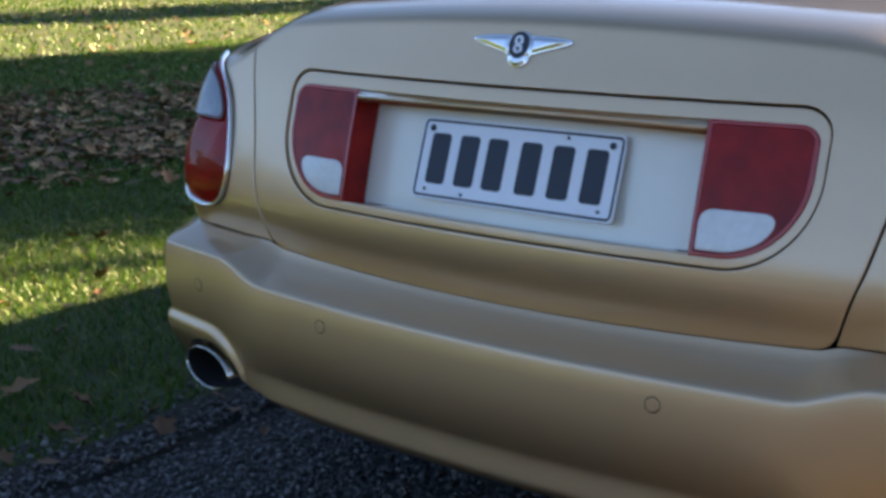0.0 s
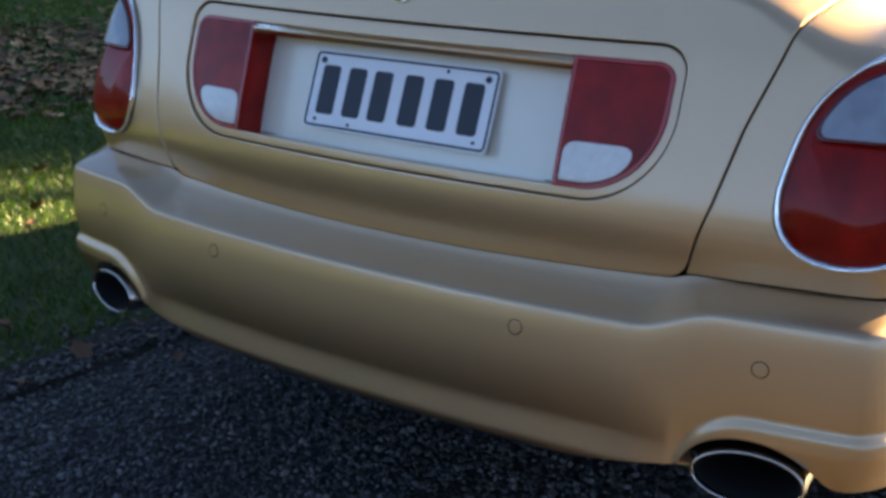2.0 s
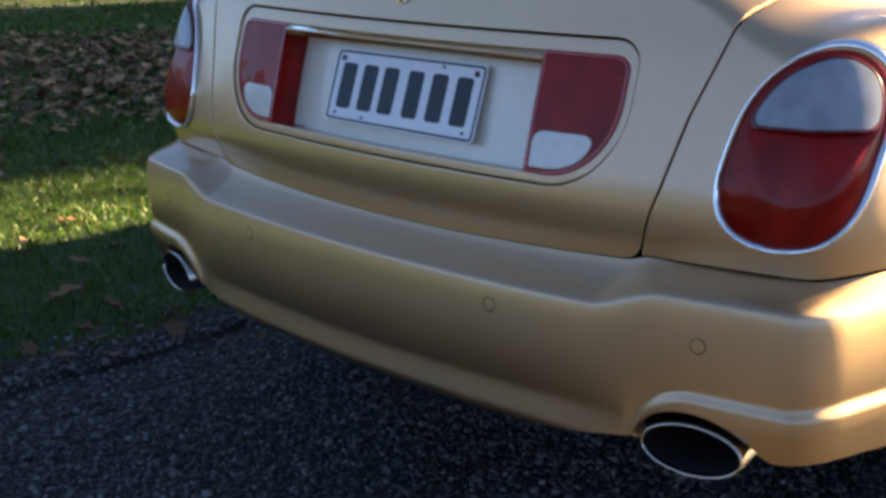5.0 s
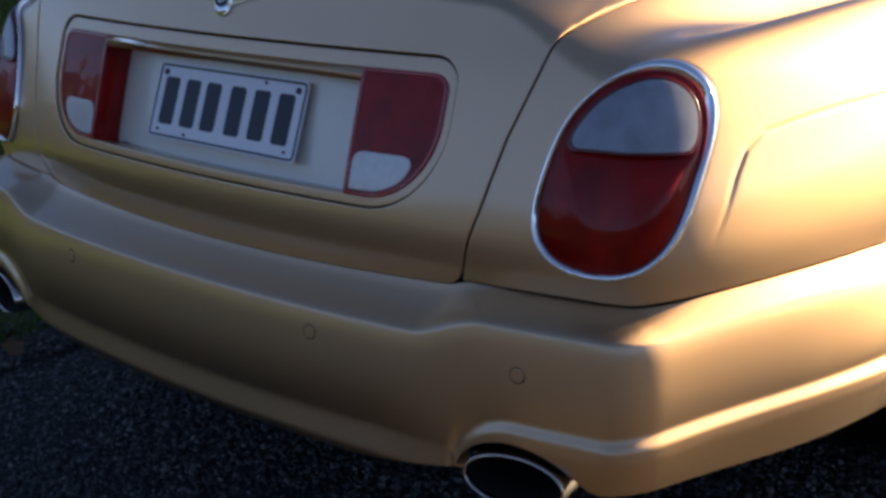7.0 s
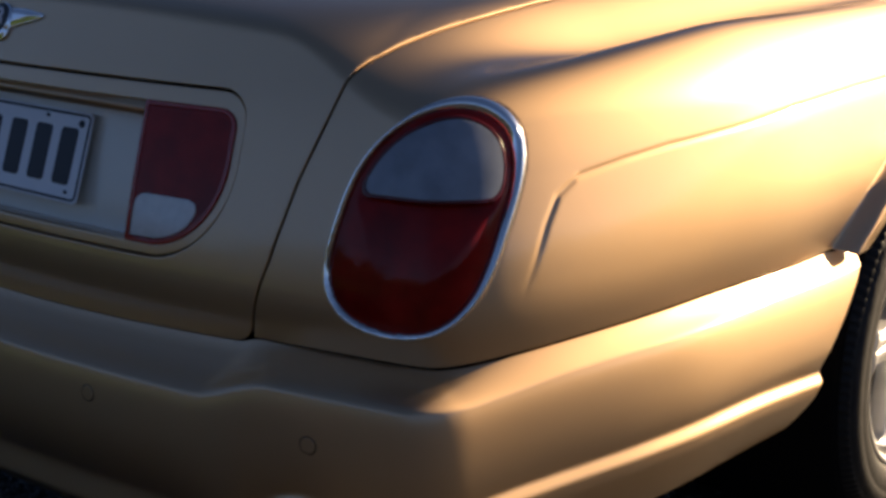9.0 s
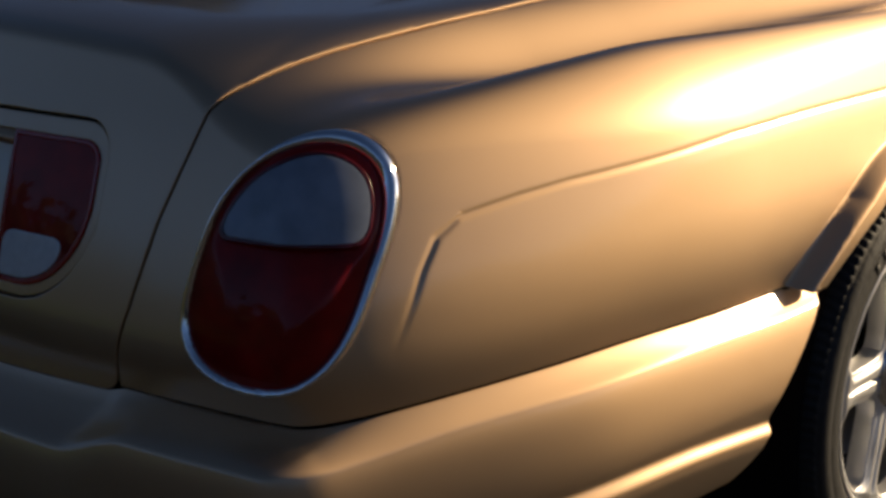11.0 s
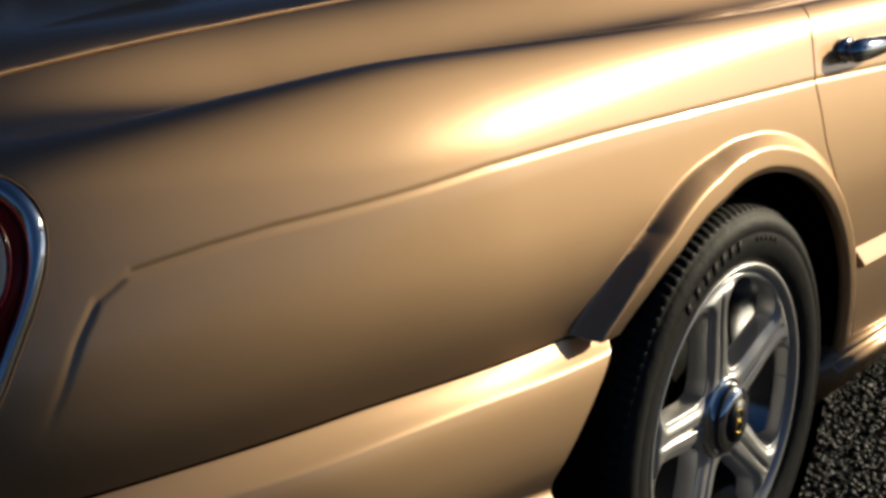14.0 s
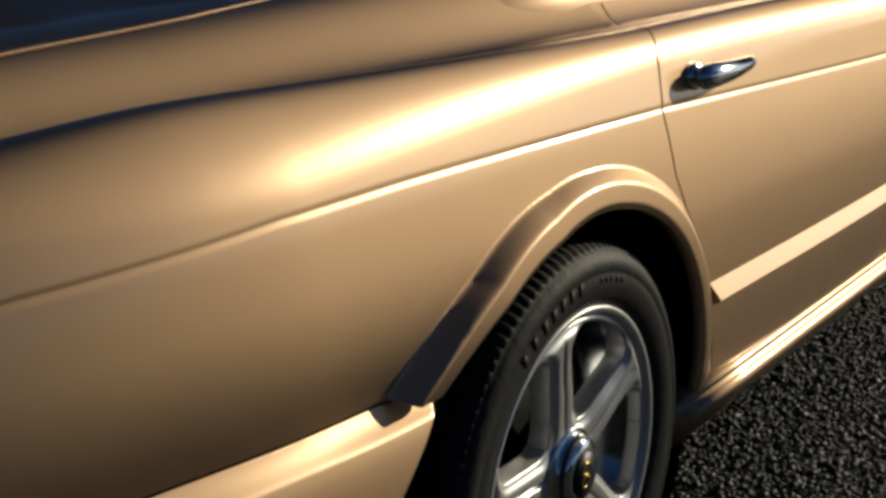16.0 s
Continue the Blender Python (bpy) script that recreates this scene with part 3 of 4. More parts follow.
def rounded_slab(w, h, r, t, n=6, at=(0, 0)):
    """A flat rounded plate, w by h, from nought to t above its plane."""
    bm = bmesh.new()
    ring = []
    for cx, cy, a0 in ((1, 1, 0), (-1, 1, 90), (-1, -1, 180), (1, -1, 270)):
        for k in range(n + 1):
            a = radians(a0 + 90 * k / n)
            ring.append((at[0] + cx * (w / 2 - r) + r * math.cos(a), at[1] + cy * (h / 2 - r) + r * math.sin(a)))
    c = min(t * 0.35, 0.0006)
    rows = [[bm.verts.new((x, y, 0)) for x, y in ring], [bm.verts.new((x, y, t - c)) for x, y in ring],
            [bm.verts.new((at[0] + (x - at[0]) * (1 - 2 * c / w), at[1] + (y - at[1]) * (1 - 2 * c / h), t)) for x, y in ring]]
    m = len(ring)
    for a, b in zip(rows, rows[1:]):
        for k in range(m):
            bm.faces.new((a[k], a[(k + 1) % m], b[(k + 1) % m], b[k]))
    bm.faces.new(rows[-1])
    bm.faces.new(rows[0][::-1])
    return bm


def rounded_frame(w, h, r, band, t, n=6):
    """A flat rounded frame of that band width."""
    bm = bmesh.new()
    rows = []
    for inset, z in ((0, 0), (0, t), (band, t), (band, 0)):
        rows.append([bm.verts.new((cx * (w / 2 - r) + (r - inset) * math.cos(radians(a0 + 90 * k / n)), cy * (h / 2 - r) + (r - inset) * math.sin(radians(a0 + 90 * k / n)), z)) for cx, cy, a0 in ((1, 1, 0), (-1, 1, 90), (-1, -1, 180), (1, -1, 270)) for k in range(n + 1)])
    m = len(rows[0])
    for a, b in zip(rows, rows[1:]):
        for k in range(m):
            bm.faces.new((a[k], a[(k + 1) % m], b[(k + 1) % m], b[k]))
    return bm


def on_plate(ob):
    ob.matrix_world = PLATE
    return ob


plate = on_plate(part("number_plate", rounded_slab(0.360, 0.125, 0.010, 0.0022), WHITE, panel, "white number plate with a dark border", smooth=False))
part("border", rounded_frame(0.354, 0.119, 0.009, 0.0036, 0.0010), INK, plate, "dark border line", smooth=False).matrix_local = Matrix.Translation((0, 0, 0.0018))
for k, x in enumerate((-0.140, -0.086, -0.034, 0.026, 0.082, 0.138)):
    part("bar", rounded_slab(0.036, 0.078, 0.006, 0.0014, 4, (x, 0)), INK, plate, "dark character bar", smooth=False).matrix_local = Matrix.Translation((0, 0, 0.0018))
for x, y, d in ((-0.160, 0.046, 0.010), (0.160, 0.046, 0.010), (-0.155, -0.048, 0.005), (0.155, -0.048, 0.005), (-0.085, -0.051, 0.005), (0.085, 0.051, 0.005)):
    part("screw", rounded_slab(d, d, d * 0.49, 0.003, 5, (x, y)), INK, plate, smooth=False).matrix_local = Matrix.Translation((0, 0, 0.002))
plate.matrix_parent_inverse = Matrix()

# overhang with two lights above the plate
bm = bmesh.new()
bmesh.ops.create_cube(bm, size=1)
for v in bm.verts:
    v.co = Vector((v.co.x * 0.634, 0.115 + v.co.y * 0.05, 0.8420 + v.co.z * 0.017))
bmesh.ops.bevel(bm, geom=bm.edges[:], offset=0.004, segments=2, affect="EDGES")
bar = part("light_bar", bm, PAINT, lid, "gold bar with plate lights above the number plate")
for x in (-0.10, 0.10):
    bm = bmesh.new()
    bmesh.ops.create_cube(bm, size=1)
    for v in bm.verts:
        v.co = Vector((x + v.co.x * 0.035, 0.108 + v.co.y * 0.010, 0.8385 + v.co.z * 0.005))
    part("plate_light", bm, CLEAR, bar, "small clear plate light")


# ---- exhausts ----
def oval_tube(a, b, length, wall, flare=0.0, n=48):
    """An oval pipe open towards -y, its rim rounded, at the origin."""
    bm = bmesh.new()
    prof = [(length, 0.0), (0.004, 0.0), (0.001, -0.001), (0.0, -wall * 0.5), (0.001, -wall + 0.0005), (0.004, -wall), (length * 0.9, -wall)]
    rows = []
    for y, d in prof:
        rows.append([bm.verts.new(((a + d) * math.cos(2 * math.pi * k / n), y, (b + d) * math.sin(2 * math.pi * k / n))) for k in range(n)])
    for r0, r1 in zip(rows, rows[1:]):
        for k in range(n):
            bm.faces.new((r0[k], r0[(k + 1) % n], r1[(k + 1) % n], r1[k]))
    return bm


for sx in (1, -1):
    tip = part("exhaust_tip", oval_tube(0.077, 0.039, 0.16, 0.0045), STEEL, car, "oval polished exhaust tip")
    tip.matrix_world = Matrix.Translation((0.648 * sx, 0.026, 0.331)) @ Matrix.Rotation(radians(12 * sx), 4, 'Z')
    inner = part("soot_lining", oval_tube(0.0722, 0.0342, 0.15, 0.002), SOOT, tip, "sooty black inside of the pipe")
    inner.matrix_local = Matrix.Translation((0, 0.008, 0))
    bm = bmesh.new()
    bmesh.ops.create_circle(bm, cap_ends=True, radius=1, segments=32)
    for v in bm.verts:
        v.co = Vector((v.co.x * 0.071, 0.14, v.co.y * 0.033))
    part("baffle", bm, SOOT, tip)

# ---- underside and wheel wells ----
def box(x0, x1, y0, y1, z0, z1, bevel=0.01):
    bm = bmesh.new()
    bmesh.ops.create_cube(bm, size=1)
    for v in bm.verts:
        v.co = Vector(((x0 + x1) / 2 + v.co.x * (x1 - x0), (y0 + y1) / 2 + v.co.y * (y1 - y0), (z0 + z1) / 2 + v.co.z * (z1 - z0)))
    bmesh.ops.bevel(bm, geom=bm.edges[:], offset=bevel, segments=2, affect="EDGES")
    return bm


part("underbody", box(-0.60, 0.60, 0.60, 4.9, 0.21, 0.60), BLACK, car)
part("boot_tub", box(-0.78, 0.78, 0.20, 0.93, 0.325, 0.56), BLACK, car)
part("floor_pan", box(-0.86, 0.86, 1.80, 4.05, 0.22, 0.50), BLACK, car)


def lathe(profile, n, axis_x=True):
    """Profile rows (r, x) spun about the x axis."""
    bm = bmesh.new()
    rows = [[bm.verts.new((x, r * math.cos(2 * math.pi * k / n), r * math.sin(2 * math.pi * k / n))) for k in range(n)] for r, x in profile]
    for a, b in zip(rows, rows[1:]):
        for k in range(n):
            bm.faces.new((a[k], a[(k + 1) % n], b[(k + 1) % n], b[k]))
    return bm


for sx in (1, -1):
    for wy in (WHEEL_Y, 4.477):
        well = part("wheel_well", lathe([(0.10, 0.62), (0.396, 0.60), (0.400, 0.66), (0.398, 0.925), (0.385, 0.936)], 64), BLACK, car, smooth=True)
        well.matrix_world = Matrix.Translation((0, wy, WHEEL_Z)) @ Matrix.Diagonal((sx, 1, 1, 1))


# black liner between the arch and the bumper's end
for sx in (1, -1):
    ring = [(math.cos(radians(a)), math.sin(radians(a))) for a in range(128, 180, 4)]
    liner = [(0.885 * sx, WHEEL_Y + 0.385 * c, WHEEL_Z + 0.385 * s) for c, s in ring] + [(0.862 * sx, WHEEL_Y + 0.60 * c, WHEEL_Z + 0.60 * s) for c, s in ring]
    n_ = len(ring)
    mesh_object("wheel_arch_liner", liner, [(k, k + 1, n_ + k + 1, n_ + k)[::sx] for k in range(n_ - 1)], BLACK, car)

# ---- wheels ----
TYRE_R, RIM_R = 0.345, 0.246


def tyre_mesh(n=480):
    prof = [(0.240, -0.110), (0.262, -0.124), (0.30, -0.131), (0.325, -0.122), (0.338, -0.108), (0.3445, -0.085), (0.345, -0.03), (0.345, 0.03), (0.3445, 0.070)]
    fine = [(0.3440, 0.085), (0.3415, 0.097), (0.3375, 0.106), (0.3325, 0.113), (0.329, 0.1175), (0.3265, 0.1165), (0.324, 0.1205), (0.312, 0.1265), (0.300, 0.1290), (0.298, 0.1275), (0.295, 0.1285), (0.283, 0.1290), (0.272, 0.1275), (0.262, 0.1240), (0.2545, 0.1200), (0.2525, 0.1165), (0.248, 0.1150), (0.244, 0.108)]
    rows = prof + fine
    verts, faces = [], []
    for i, (r, x) in enumerate(rows):
        for k in range(n):
            rr = r
            if x > 0.055 and r > 0.331 and k % 4 < 1:
                rr = r - 0.0045
            if 0.03 <= abs(x) < 0.05 and r > 0.34:
                rr = r - 0.006
            a = 2 * math.pi * (k + (0.8 if x > 0.09 else 0)) / n
            verts.append((x, rr * math.cos(a), max(rr * math.sin(a), -0.331)))
    for i in range(len(rows) - 1):
        for k in range(n):
            faces.append((i * n + k, i * n + (k + 1) % n, (i + 1) * n + (k + 1) % n, (i + 1) * n + k))
    return verts, faces


SPOKE = radians(102)


def spoke_off(p):
    a = np.arctan2(p[:, 2], p[:, 1]) - SPOKE
    d = (a + math.pi / 5) % (2 * math.pi / 5) - math.pi / 5
    r = np.hypot(p[:, 1], p[:, 2])
    return r, r * np.sin(np.abs(d)), r * np.cos(d)


def sd_wheel(p):
    r, across, along = spoke_off(p)
    half = 0.0305 - 0.003 * sstep(0.09, 0.17, along) + 0.032 * sstep(0.18, 0.238, along) ** 1.6
    hole = smax(half - across, smax(r - 0.2262, 0.070 - r, 0.01), 0.030)
    return np.maximum(np.maximum(r - 0.2285, -hole), 0.02 - r)


def wheel_disp(p, s):
    r, across, along = spoke_off(p)
    dish = -0.007 * sstep(0.235, 0.14, r) - 0.005 * sstep(0.15, 0.06, r)
    crown = 0.006 * sstep(0.0, 0.014, -s)
    groove = -0.008 * np.exp(-(across / 0.0026) ** 2) * sstep(0.055, 0.075, r) * sstep(0.222, 0.20, r)
    return dish + crown + groove


def disc_field(p):
    return p[:, 0] - 0.110


def rays_wheel(u, v):
    z = np.zeros_like(u)
    return np.stack([z, v * np.cos(u), v * np.sin(u)], 1), np.stack([z + 1, z, z], 1)


wheel = tagged(new("wheel"), "five-spoke silver alloy wheel with a black tyre")
wheel.parent = car
V_, F_ = tyre_mesh()
tyre = mesh_object("tyre", V_, F_, RUBBER, wheel, label="black road tyre with a worn grey shoulder")
part("rim", lathe([(0.2435, 0.104), (0.2475, 0.112), (0.2465, 0.1175), (0.2435, 0.1185), (0.2375, 0.1165), (0.2310, 0.109), (0.2275, 0.103), (0.2245, 0.088)], 128), ALLOY, wheel, "silver rim with a polished lip")
part("barrel", lathe([(0.2245, 0.088), (0.206, 0.045), (0.184, 0.004), (0.176, -0.019)], 96), BARREL, wheel, "dark inside of the wheel rim")
patch("spokes", disc_field, rays_wheel, np.linspace(0, 2 * math.pi, 361), np.linspace(0.02, 0.229, 90), sd_wheel, ALLOY, wheel, depth=0.034, disp=wheel_disp, edge=0.003)
part("hub", lathe([(0.068, 0.086), (0.068, 0.102), (0.062, 0.108), (0.058, 0.106), (0.056, 0.114), (0.049, 0.124), (0.033, 0.1285), (0.0001, 0.130)], 48), CHROME, wheel, "chrome hub cap")
part("hub_ring", lathe([(0.0550, 0.1155), (0.0545, 0.1185), (0.0515, 0.1225), (0.0500, 0.1215)], 48), INK, wheel, "dark ring round the hub cap")
part("hub_roundel", lathe([(0.0345, 0.1265), (0.034, 0.1305), (0.0001, 0.1315)], 40), INK, wheel, "black roundel")
for dz in (0.0100, -0.0100):
    em = part("hub_emblem", lathe([(0.0132, 0.1300), (0.0128, 0.1325), (0.0078, 0.1325), (0.0075, 0.1300)], 28), GOLD, wheel, "gilt ring emblem")
    em.matrix_local = Matrix.Translation((0, 0, dz)) @ Matrix.Diagonal((1, 1.0, 0.85, 1))
part("brake_disc", lathe([(0.06, 0.035), (0.165, 0.035), (0.172, 0.030), (0.172, 0.005), (0.06, 0.005)], 64), BRAKE, wheel, "grey iron brake disc")
cal = part("brake_caliper", box(-0.02, 0.055, -0.19, -0.12, -0.07, 0.07, 0.012), BRAKE, wheel)
cal.matrix_local = Matrix.Rotation(radians(-35), 4, "X")
part("back_plate", lathe([(0.0001, -0.02), (0.205, -0.02)], 48), BLACK, wheel)
for k, a in enumerate((128, 122, 116, 111, 106, 101, 96, 84, 81, 78, 74, 71)):
    w = 0.022 if k < 7 else 0.010
    bm = box(0.1285, 0.1302, -w / 2 * 0.55, w / 2 * 0.55, -(0.009 if k < 7 else 0.004), 0.009 if k < 7 else 0.004, 0.0006)
    bar_ = part("sidewall_bar", bm, RUBBER, tyre)
    bar_.matrix_local = Matrix.Rotation(radians(a - 90), 4, "X") @ Matrix.Translation((0, 0, 0.288))
for sx, wy in ((1, WHEEL_Y), (1, 4.477), (-1, WHEEL_Y), (-1, 4.477)):
    m = Matrix.Translation((0.815 * sx, wy + 0.006, WHEEL_Z - 0.021)) @ Matrix.Rotation(radians(0 if sx > 0 else 180), 4, "Z")
    if (sx, wy) == (1, WHEEL_Y):
        wheel.matrix_basis = m
    else:
        copy_thing(wheel, m)


# ---- sills, handles, cabin, nose ----
def sweep_y(profile, ys, caps=True):
    bm = bmesh.new()
    rows = [[bm.verts.new((x, y, z)) for x, z in profile] for y in ys]
    for a, b in zip(rows, rows[1:]):
        for k in range(len(profile) - 1):
            bm.faces.new((a[k], a[k + 1], b[k + 1], b[k]))
    if caps:
        bm.faces.new(rows[0])
        bm.faces.new(rows[-1][::-1])
    return bm


SILL = [(0.88, 0.336), (0.940, 0.336), (0.950, 0.332), (0.953, 0.326), (0.949, 0.321), (0.947, 0.317), (0.958, 0.314), (0.964, 0.308), (0.965, 0.298), (0.958, 0.280), (0.944, 0.255), (0.922, 0.232), (0.89, 0.218), (0.86, 0.214)]
for sx in (1, -1):
    sill = part("sill", sweep_y(SILL, np.linspace(1.722, 4.06, 12)), PAINT, car)
    sill.matrix_world = Matrix.Diagonal((sx, 1, 1, 1))


def handle_mesh():
    bm = bmesh.new()
    rows, n = [], 20
    for k in range(25):
        t = k / 24
        y = 0.218 * t
        h = 0.0215 * (1 - 0.52 * t) * (1 - (2 * t - 1) ** 8) ** 0.5 + 0.0008
        d = 0.016 * (1 - 0.35 * t) * (1 - (2 * t - 1) ** 10) ** 0.5 + 0.0008
        cx = 0.020 + 0.010 * math.sin(math.pi * t)
        cz = 0.006 * t
        rows.append([bm.verts.new((cx + d * math.cos(2 * math.pi * j / n), y, cz + h * math.sin(2 * math.pi * j / n))) for j in range(n)])
    for a, b in zip(rows, rows[1:]):
        for j in range(n):
            bm.faces.new((a[j], a[(j + 1) % n], b[(j + 1) % n], b[j]))
    bm.faces.new(rows[0])
    bm.faces.new(rows[-1][::-1])
    return bm


for ob in [o for o in list(scene.objects) if o.name.startswith("rear_door")]:
    sx = 1 if sum(v.co.x for v in ob.data.vertices) > 0 else -1
    h = part("door_handle", handle_mesh(), CHROME, ob, "chrome door handle")
    h.matrix_world = Matrix.Diagonal((sx, 1, 1, 1)) @ Matrix.Translation((0.932, 1.678, 0.864))
    b_ = part("handle_base", lathe([(0.0001, -0.012), (0.026, -0.010), (0.027, 0.002), (0.024, 0.005), (0.0001, 0.006)], 32), CHROME, h)
    b_.matrix_local = Matrix.Translation((0.003, 0.030, 0)) @ Matrix.Diagonal((1, 1.15, 0.8, 1))


def cabin_field(p):
    x, y, z = np.abs(p[:, 0]), p[:, 1], p[:, 2]
    up = np.maximum(z - 0.98, 0)
    a = np.maximum(x - (0.80 - 0.42 * up - 0.20), 0) / 0.20
    b = np.maximum(1.24 + 1.15 * up + 0.35 - y, 0) / 0.35
    f = np.maximum(y - (4.02 - 1.45 * up - 0.45), 0) / 0.45
    c = np.maximum(z - (1.50 - 0.05 * (x / 0.6) ** 2 - 0.03 * ((y - 2.6) / 0.8) ** 2 - 0.14), 0) / 0.14
    return np.sqrt(a * a + b * b + f * f + c * c) - 1.0


def rays_cabin(u, v):
    z = np.zeros_like(u)
    return np.stack([z, z + 2.55, z + 0.95], 1), np.stack([np.cos(u) * np.cos(v), np.sin(u) * np.cos(v), np.sin(v)], 1)


def sd_panes(p):
    x, y, z = np.abs(p[:, 0]), p[:, 1], p[:, 2]
    up = np.maximum(z - 0.98, 0)
    back = smax(smax(x - 0.60 + 0.15 * up, z - 1.40, 0.08), smax(0.985 - z, y - 1.95, 0.05), 0.05)
    front = smax(smax(x - 0.66 + 0.2 * up, z - 1.40, 0.08), smax(0.985 - z, 3.25 - y, 0.05), 0.05)
    side = smax(smax(1.015 - z, z - 1.405, 0.05), smax(1.93 + 0.75 * up - y, y - 3.66 + 1.25 * up, 0.05), 0.06)
    side = np.maximum(smax(side, 0.50 - x, 0.05), 0.028 - np.abs(y - 2.74))
    return back, front, side


U_CAB, V_CAB = np.linspace(0, 2 * math.pi, 420), np.radians(np.linspace(0, 89.9, 130))
cabin = patch("cabin", cabin_field, rays_cabin, U_CAB, V_CAB, lambda p: np.maximum(-np.minimum(np.minimum(*sd_panes(p)[:2]), sd_panes(p)[2]), 0.90 - p[:, 2]), PAINT, car, label="gold roof and pillars")
for k, nm in enumerate(("rear_window", "windscreen")):
    patch(nm, cabin_field, rays_cabin, U_CAB, V_CAB, lambda p: sd_panes(p)[k] + 0.003, GLASS, cabin, proud=-0.006, label="dark tinted glass")
for sx in (1, -1):
    for sy in (1, -1):
        patch("side_window", cabin_field, rays_cabin, np.linspace(-1.4, 1.4, 220) + (0 if sx > 0 else math.pi), V_CAB, lambda p: np.maximum(np.maximum(sd_panes(p)[2] + 0.003, -sx * p[:, 0]), sy * (2.74 - p[:, 1])), GLASS, cabin, proud=-0.006, label="dark tinted glass")

NOSE_U = np.concatenate([np.linspace(-1.4, -0.55, 30), np.linspace(-0.55, 0.55, 60)[1:-1], np.linspace(0.55, 1.4, 30)])


def rays_nose(u, v):
    s = np.abs(u)
    phi = np.clip((s - 0.45) / 0.95, 0, 1) * math.pi / 2
    o = np.stack([np.sign(u) * np.minimum(s, 0.45), np.full(len(u), 4.3), np.full(len(u), 0.62)], 1)
    return o, np.stack([np.sign(u) * np.sin(phi) * np.cos(v), np.cos(phi) * np.cos(v), np.sin(v)], 1)


nose = patch("front_body", body_field, rays_nose, NOSE_U, np.radians(np.linspace(-50, 88, 80)), lambda p: np.maximum(np.maximum(4.726 - p[:, 1], 0.25 - p[:, 2]), p[:, 2] - 0.90), PAINT, car)


def rays_deck(u, v):
    z = np.zeros_like(u)
    return np.stack([u, v, z + 0.6], 1), np.stack([z, z, z + 1], 1)


patch("bonnet", body_field, rays_deck, np.linspace(-0.86, 0.86, 60), np.linspace(3.6, 5.3, 60), lambda p: np.maximum(np.maximum(np.abs(p[:, 0]) - 0.78, 3.75 - p[:, 1]), np.maximum(p[:, 1] - 5.0, 0.86 - p[:, 2])), PAINT, car)


# ---- ground ----
def sheet(name, x0, x1, y0, y1, z, mat, label):
    ob = mesh_object(name, [(x0, y0, z), (x1, y0, z), (x1, y1, z), (x0, y1, z)], [(0, 1, 2, 3)], mat, label=label)
    return tagged(ob, label, "ground", kind="structure")


sheet("ground", -400, 400, -400, 400, -0.014, GRASS, "mown autumn lawn reaching to the distance")


def gravel_bed():
    """Crushed stone too fine to pick apart: cells with a grey of their own, domed by relief."""
    m = bpy.data.materials.new("gravel_bed")
    m.use_nodes = True
    nt = m.node_tree
    b = nt.nodes["Principled BSDF"]
    b.inputs["Roughness"].default_value, b.inputs["Specular IOR Level"].default_value = 0.8, 0.3
    co, cell, ramp, bump = [nt.nodes.new(k) for k in ("ShaderNodeTexCoord", "ShaderNodeTexVoronoi", "ShaderNodeValToRGB", "ShaderNodeBump")]
    cell.inputs["Scale"].default_value = 95.0
    stops = [(0.0, 0.007), (0.45, 0.017), (0.85, 0.034), (1.0, 0.12)]
    for k, (at, v) in enumerate(stops):
        e = ramp.color_ramp.elements[k] if k < 2 else ramp.color_ramp.elements.new(at)
        e.position, e.color = at, (v, v * 1.01, v * 1.04, 1)
    wear = nt.nodes.new("ShaderNodeTexNoise")
    wear.inputs["Scale"].default_value = 1.7
    gray = nt.nodes.new("ShaderNodeSeparateColor")
    scale = nt.nodes.new("ShaderNodeVectorMath")
    scale.operation = "SCALE"
    span = nt.nodes.new("ShaderNodeMapRange")
    span.inputs["To Min"].default_value, span.inputs["To Max"].default_value = 0.65, 1.35
    bump.inputs["Strength"].default_value, bump.inputs["Distance"].default_value = 1.0, 0.006
    bump.invert = True
    ln = nt.links.new
    ln(co.outputs["Object"], cell.inputs["Vector"])
    ln(co.outputs["Object"], wear.inputs["Vector"])
    ln(cell.outputs["Color"], gray.inputs[0])
    ln(gray.outputs[0], ramp.inputs[0])
    ln(wear.outputs["Fac"], span.inputs["Value"])
    ln(ramp.outputs[0], scale.inputs[0])
    ln(span.outputs[0], scale.inputs["Scale"])
    ln(scale.outputs[0], b.inputs["Base Color"])
    ln(cell.outputs["Distance"], bump.inputs["Height"])
    ln(bump.outputs[0], b.inputs["Normal"])
    return m


sheet("driveway", -1.13, 30, -40, 60, 0.0, gravel_bed(), "dark grey gravel driveway")
rng = np.random.default_rng(7)


def quick_mesh(name, verts, faces, mat, smooth=False):
    """A joined mesh from arrays of alike faces."""
    me = bpy.data.meshes.new(name)
    k = faces.shape[1]
    me.vertices.add(len(verts))
    me.vertices.foreach_set("co", verts.astype(np.float32).ravel())
    me.loops.add(faces.size)
    me.loops.foreach_set("vertex_index", faces.astype(np.int32).ravel())
    me.polygons.add(len(faces))
    me.polygons.foreach_set("loop_start", np.arange(0, faces.size, k, dtype=np.int32))
    me.polygons.foreach_set("loop_total", np.full(len(faces), k, dtype=np.int32))
    if smooth:
        me.polygons.foreach_set("use_smooth", np.ones(len(faces), dtype=bool))
    me.update(calc_edges=True)
    me.validate()
    me.materials.append(mat)
    return new(name, me)


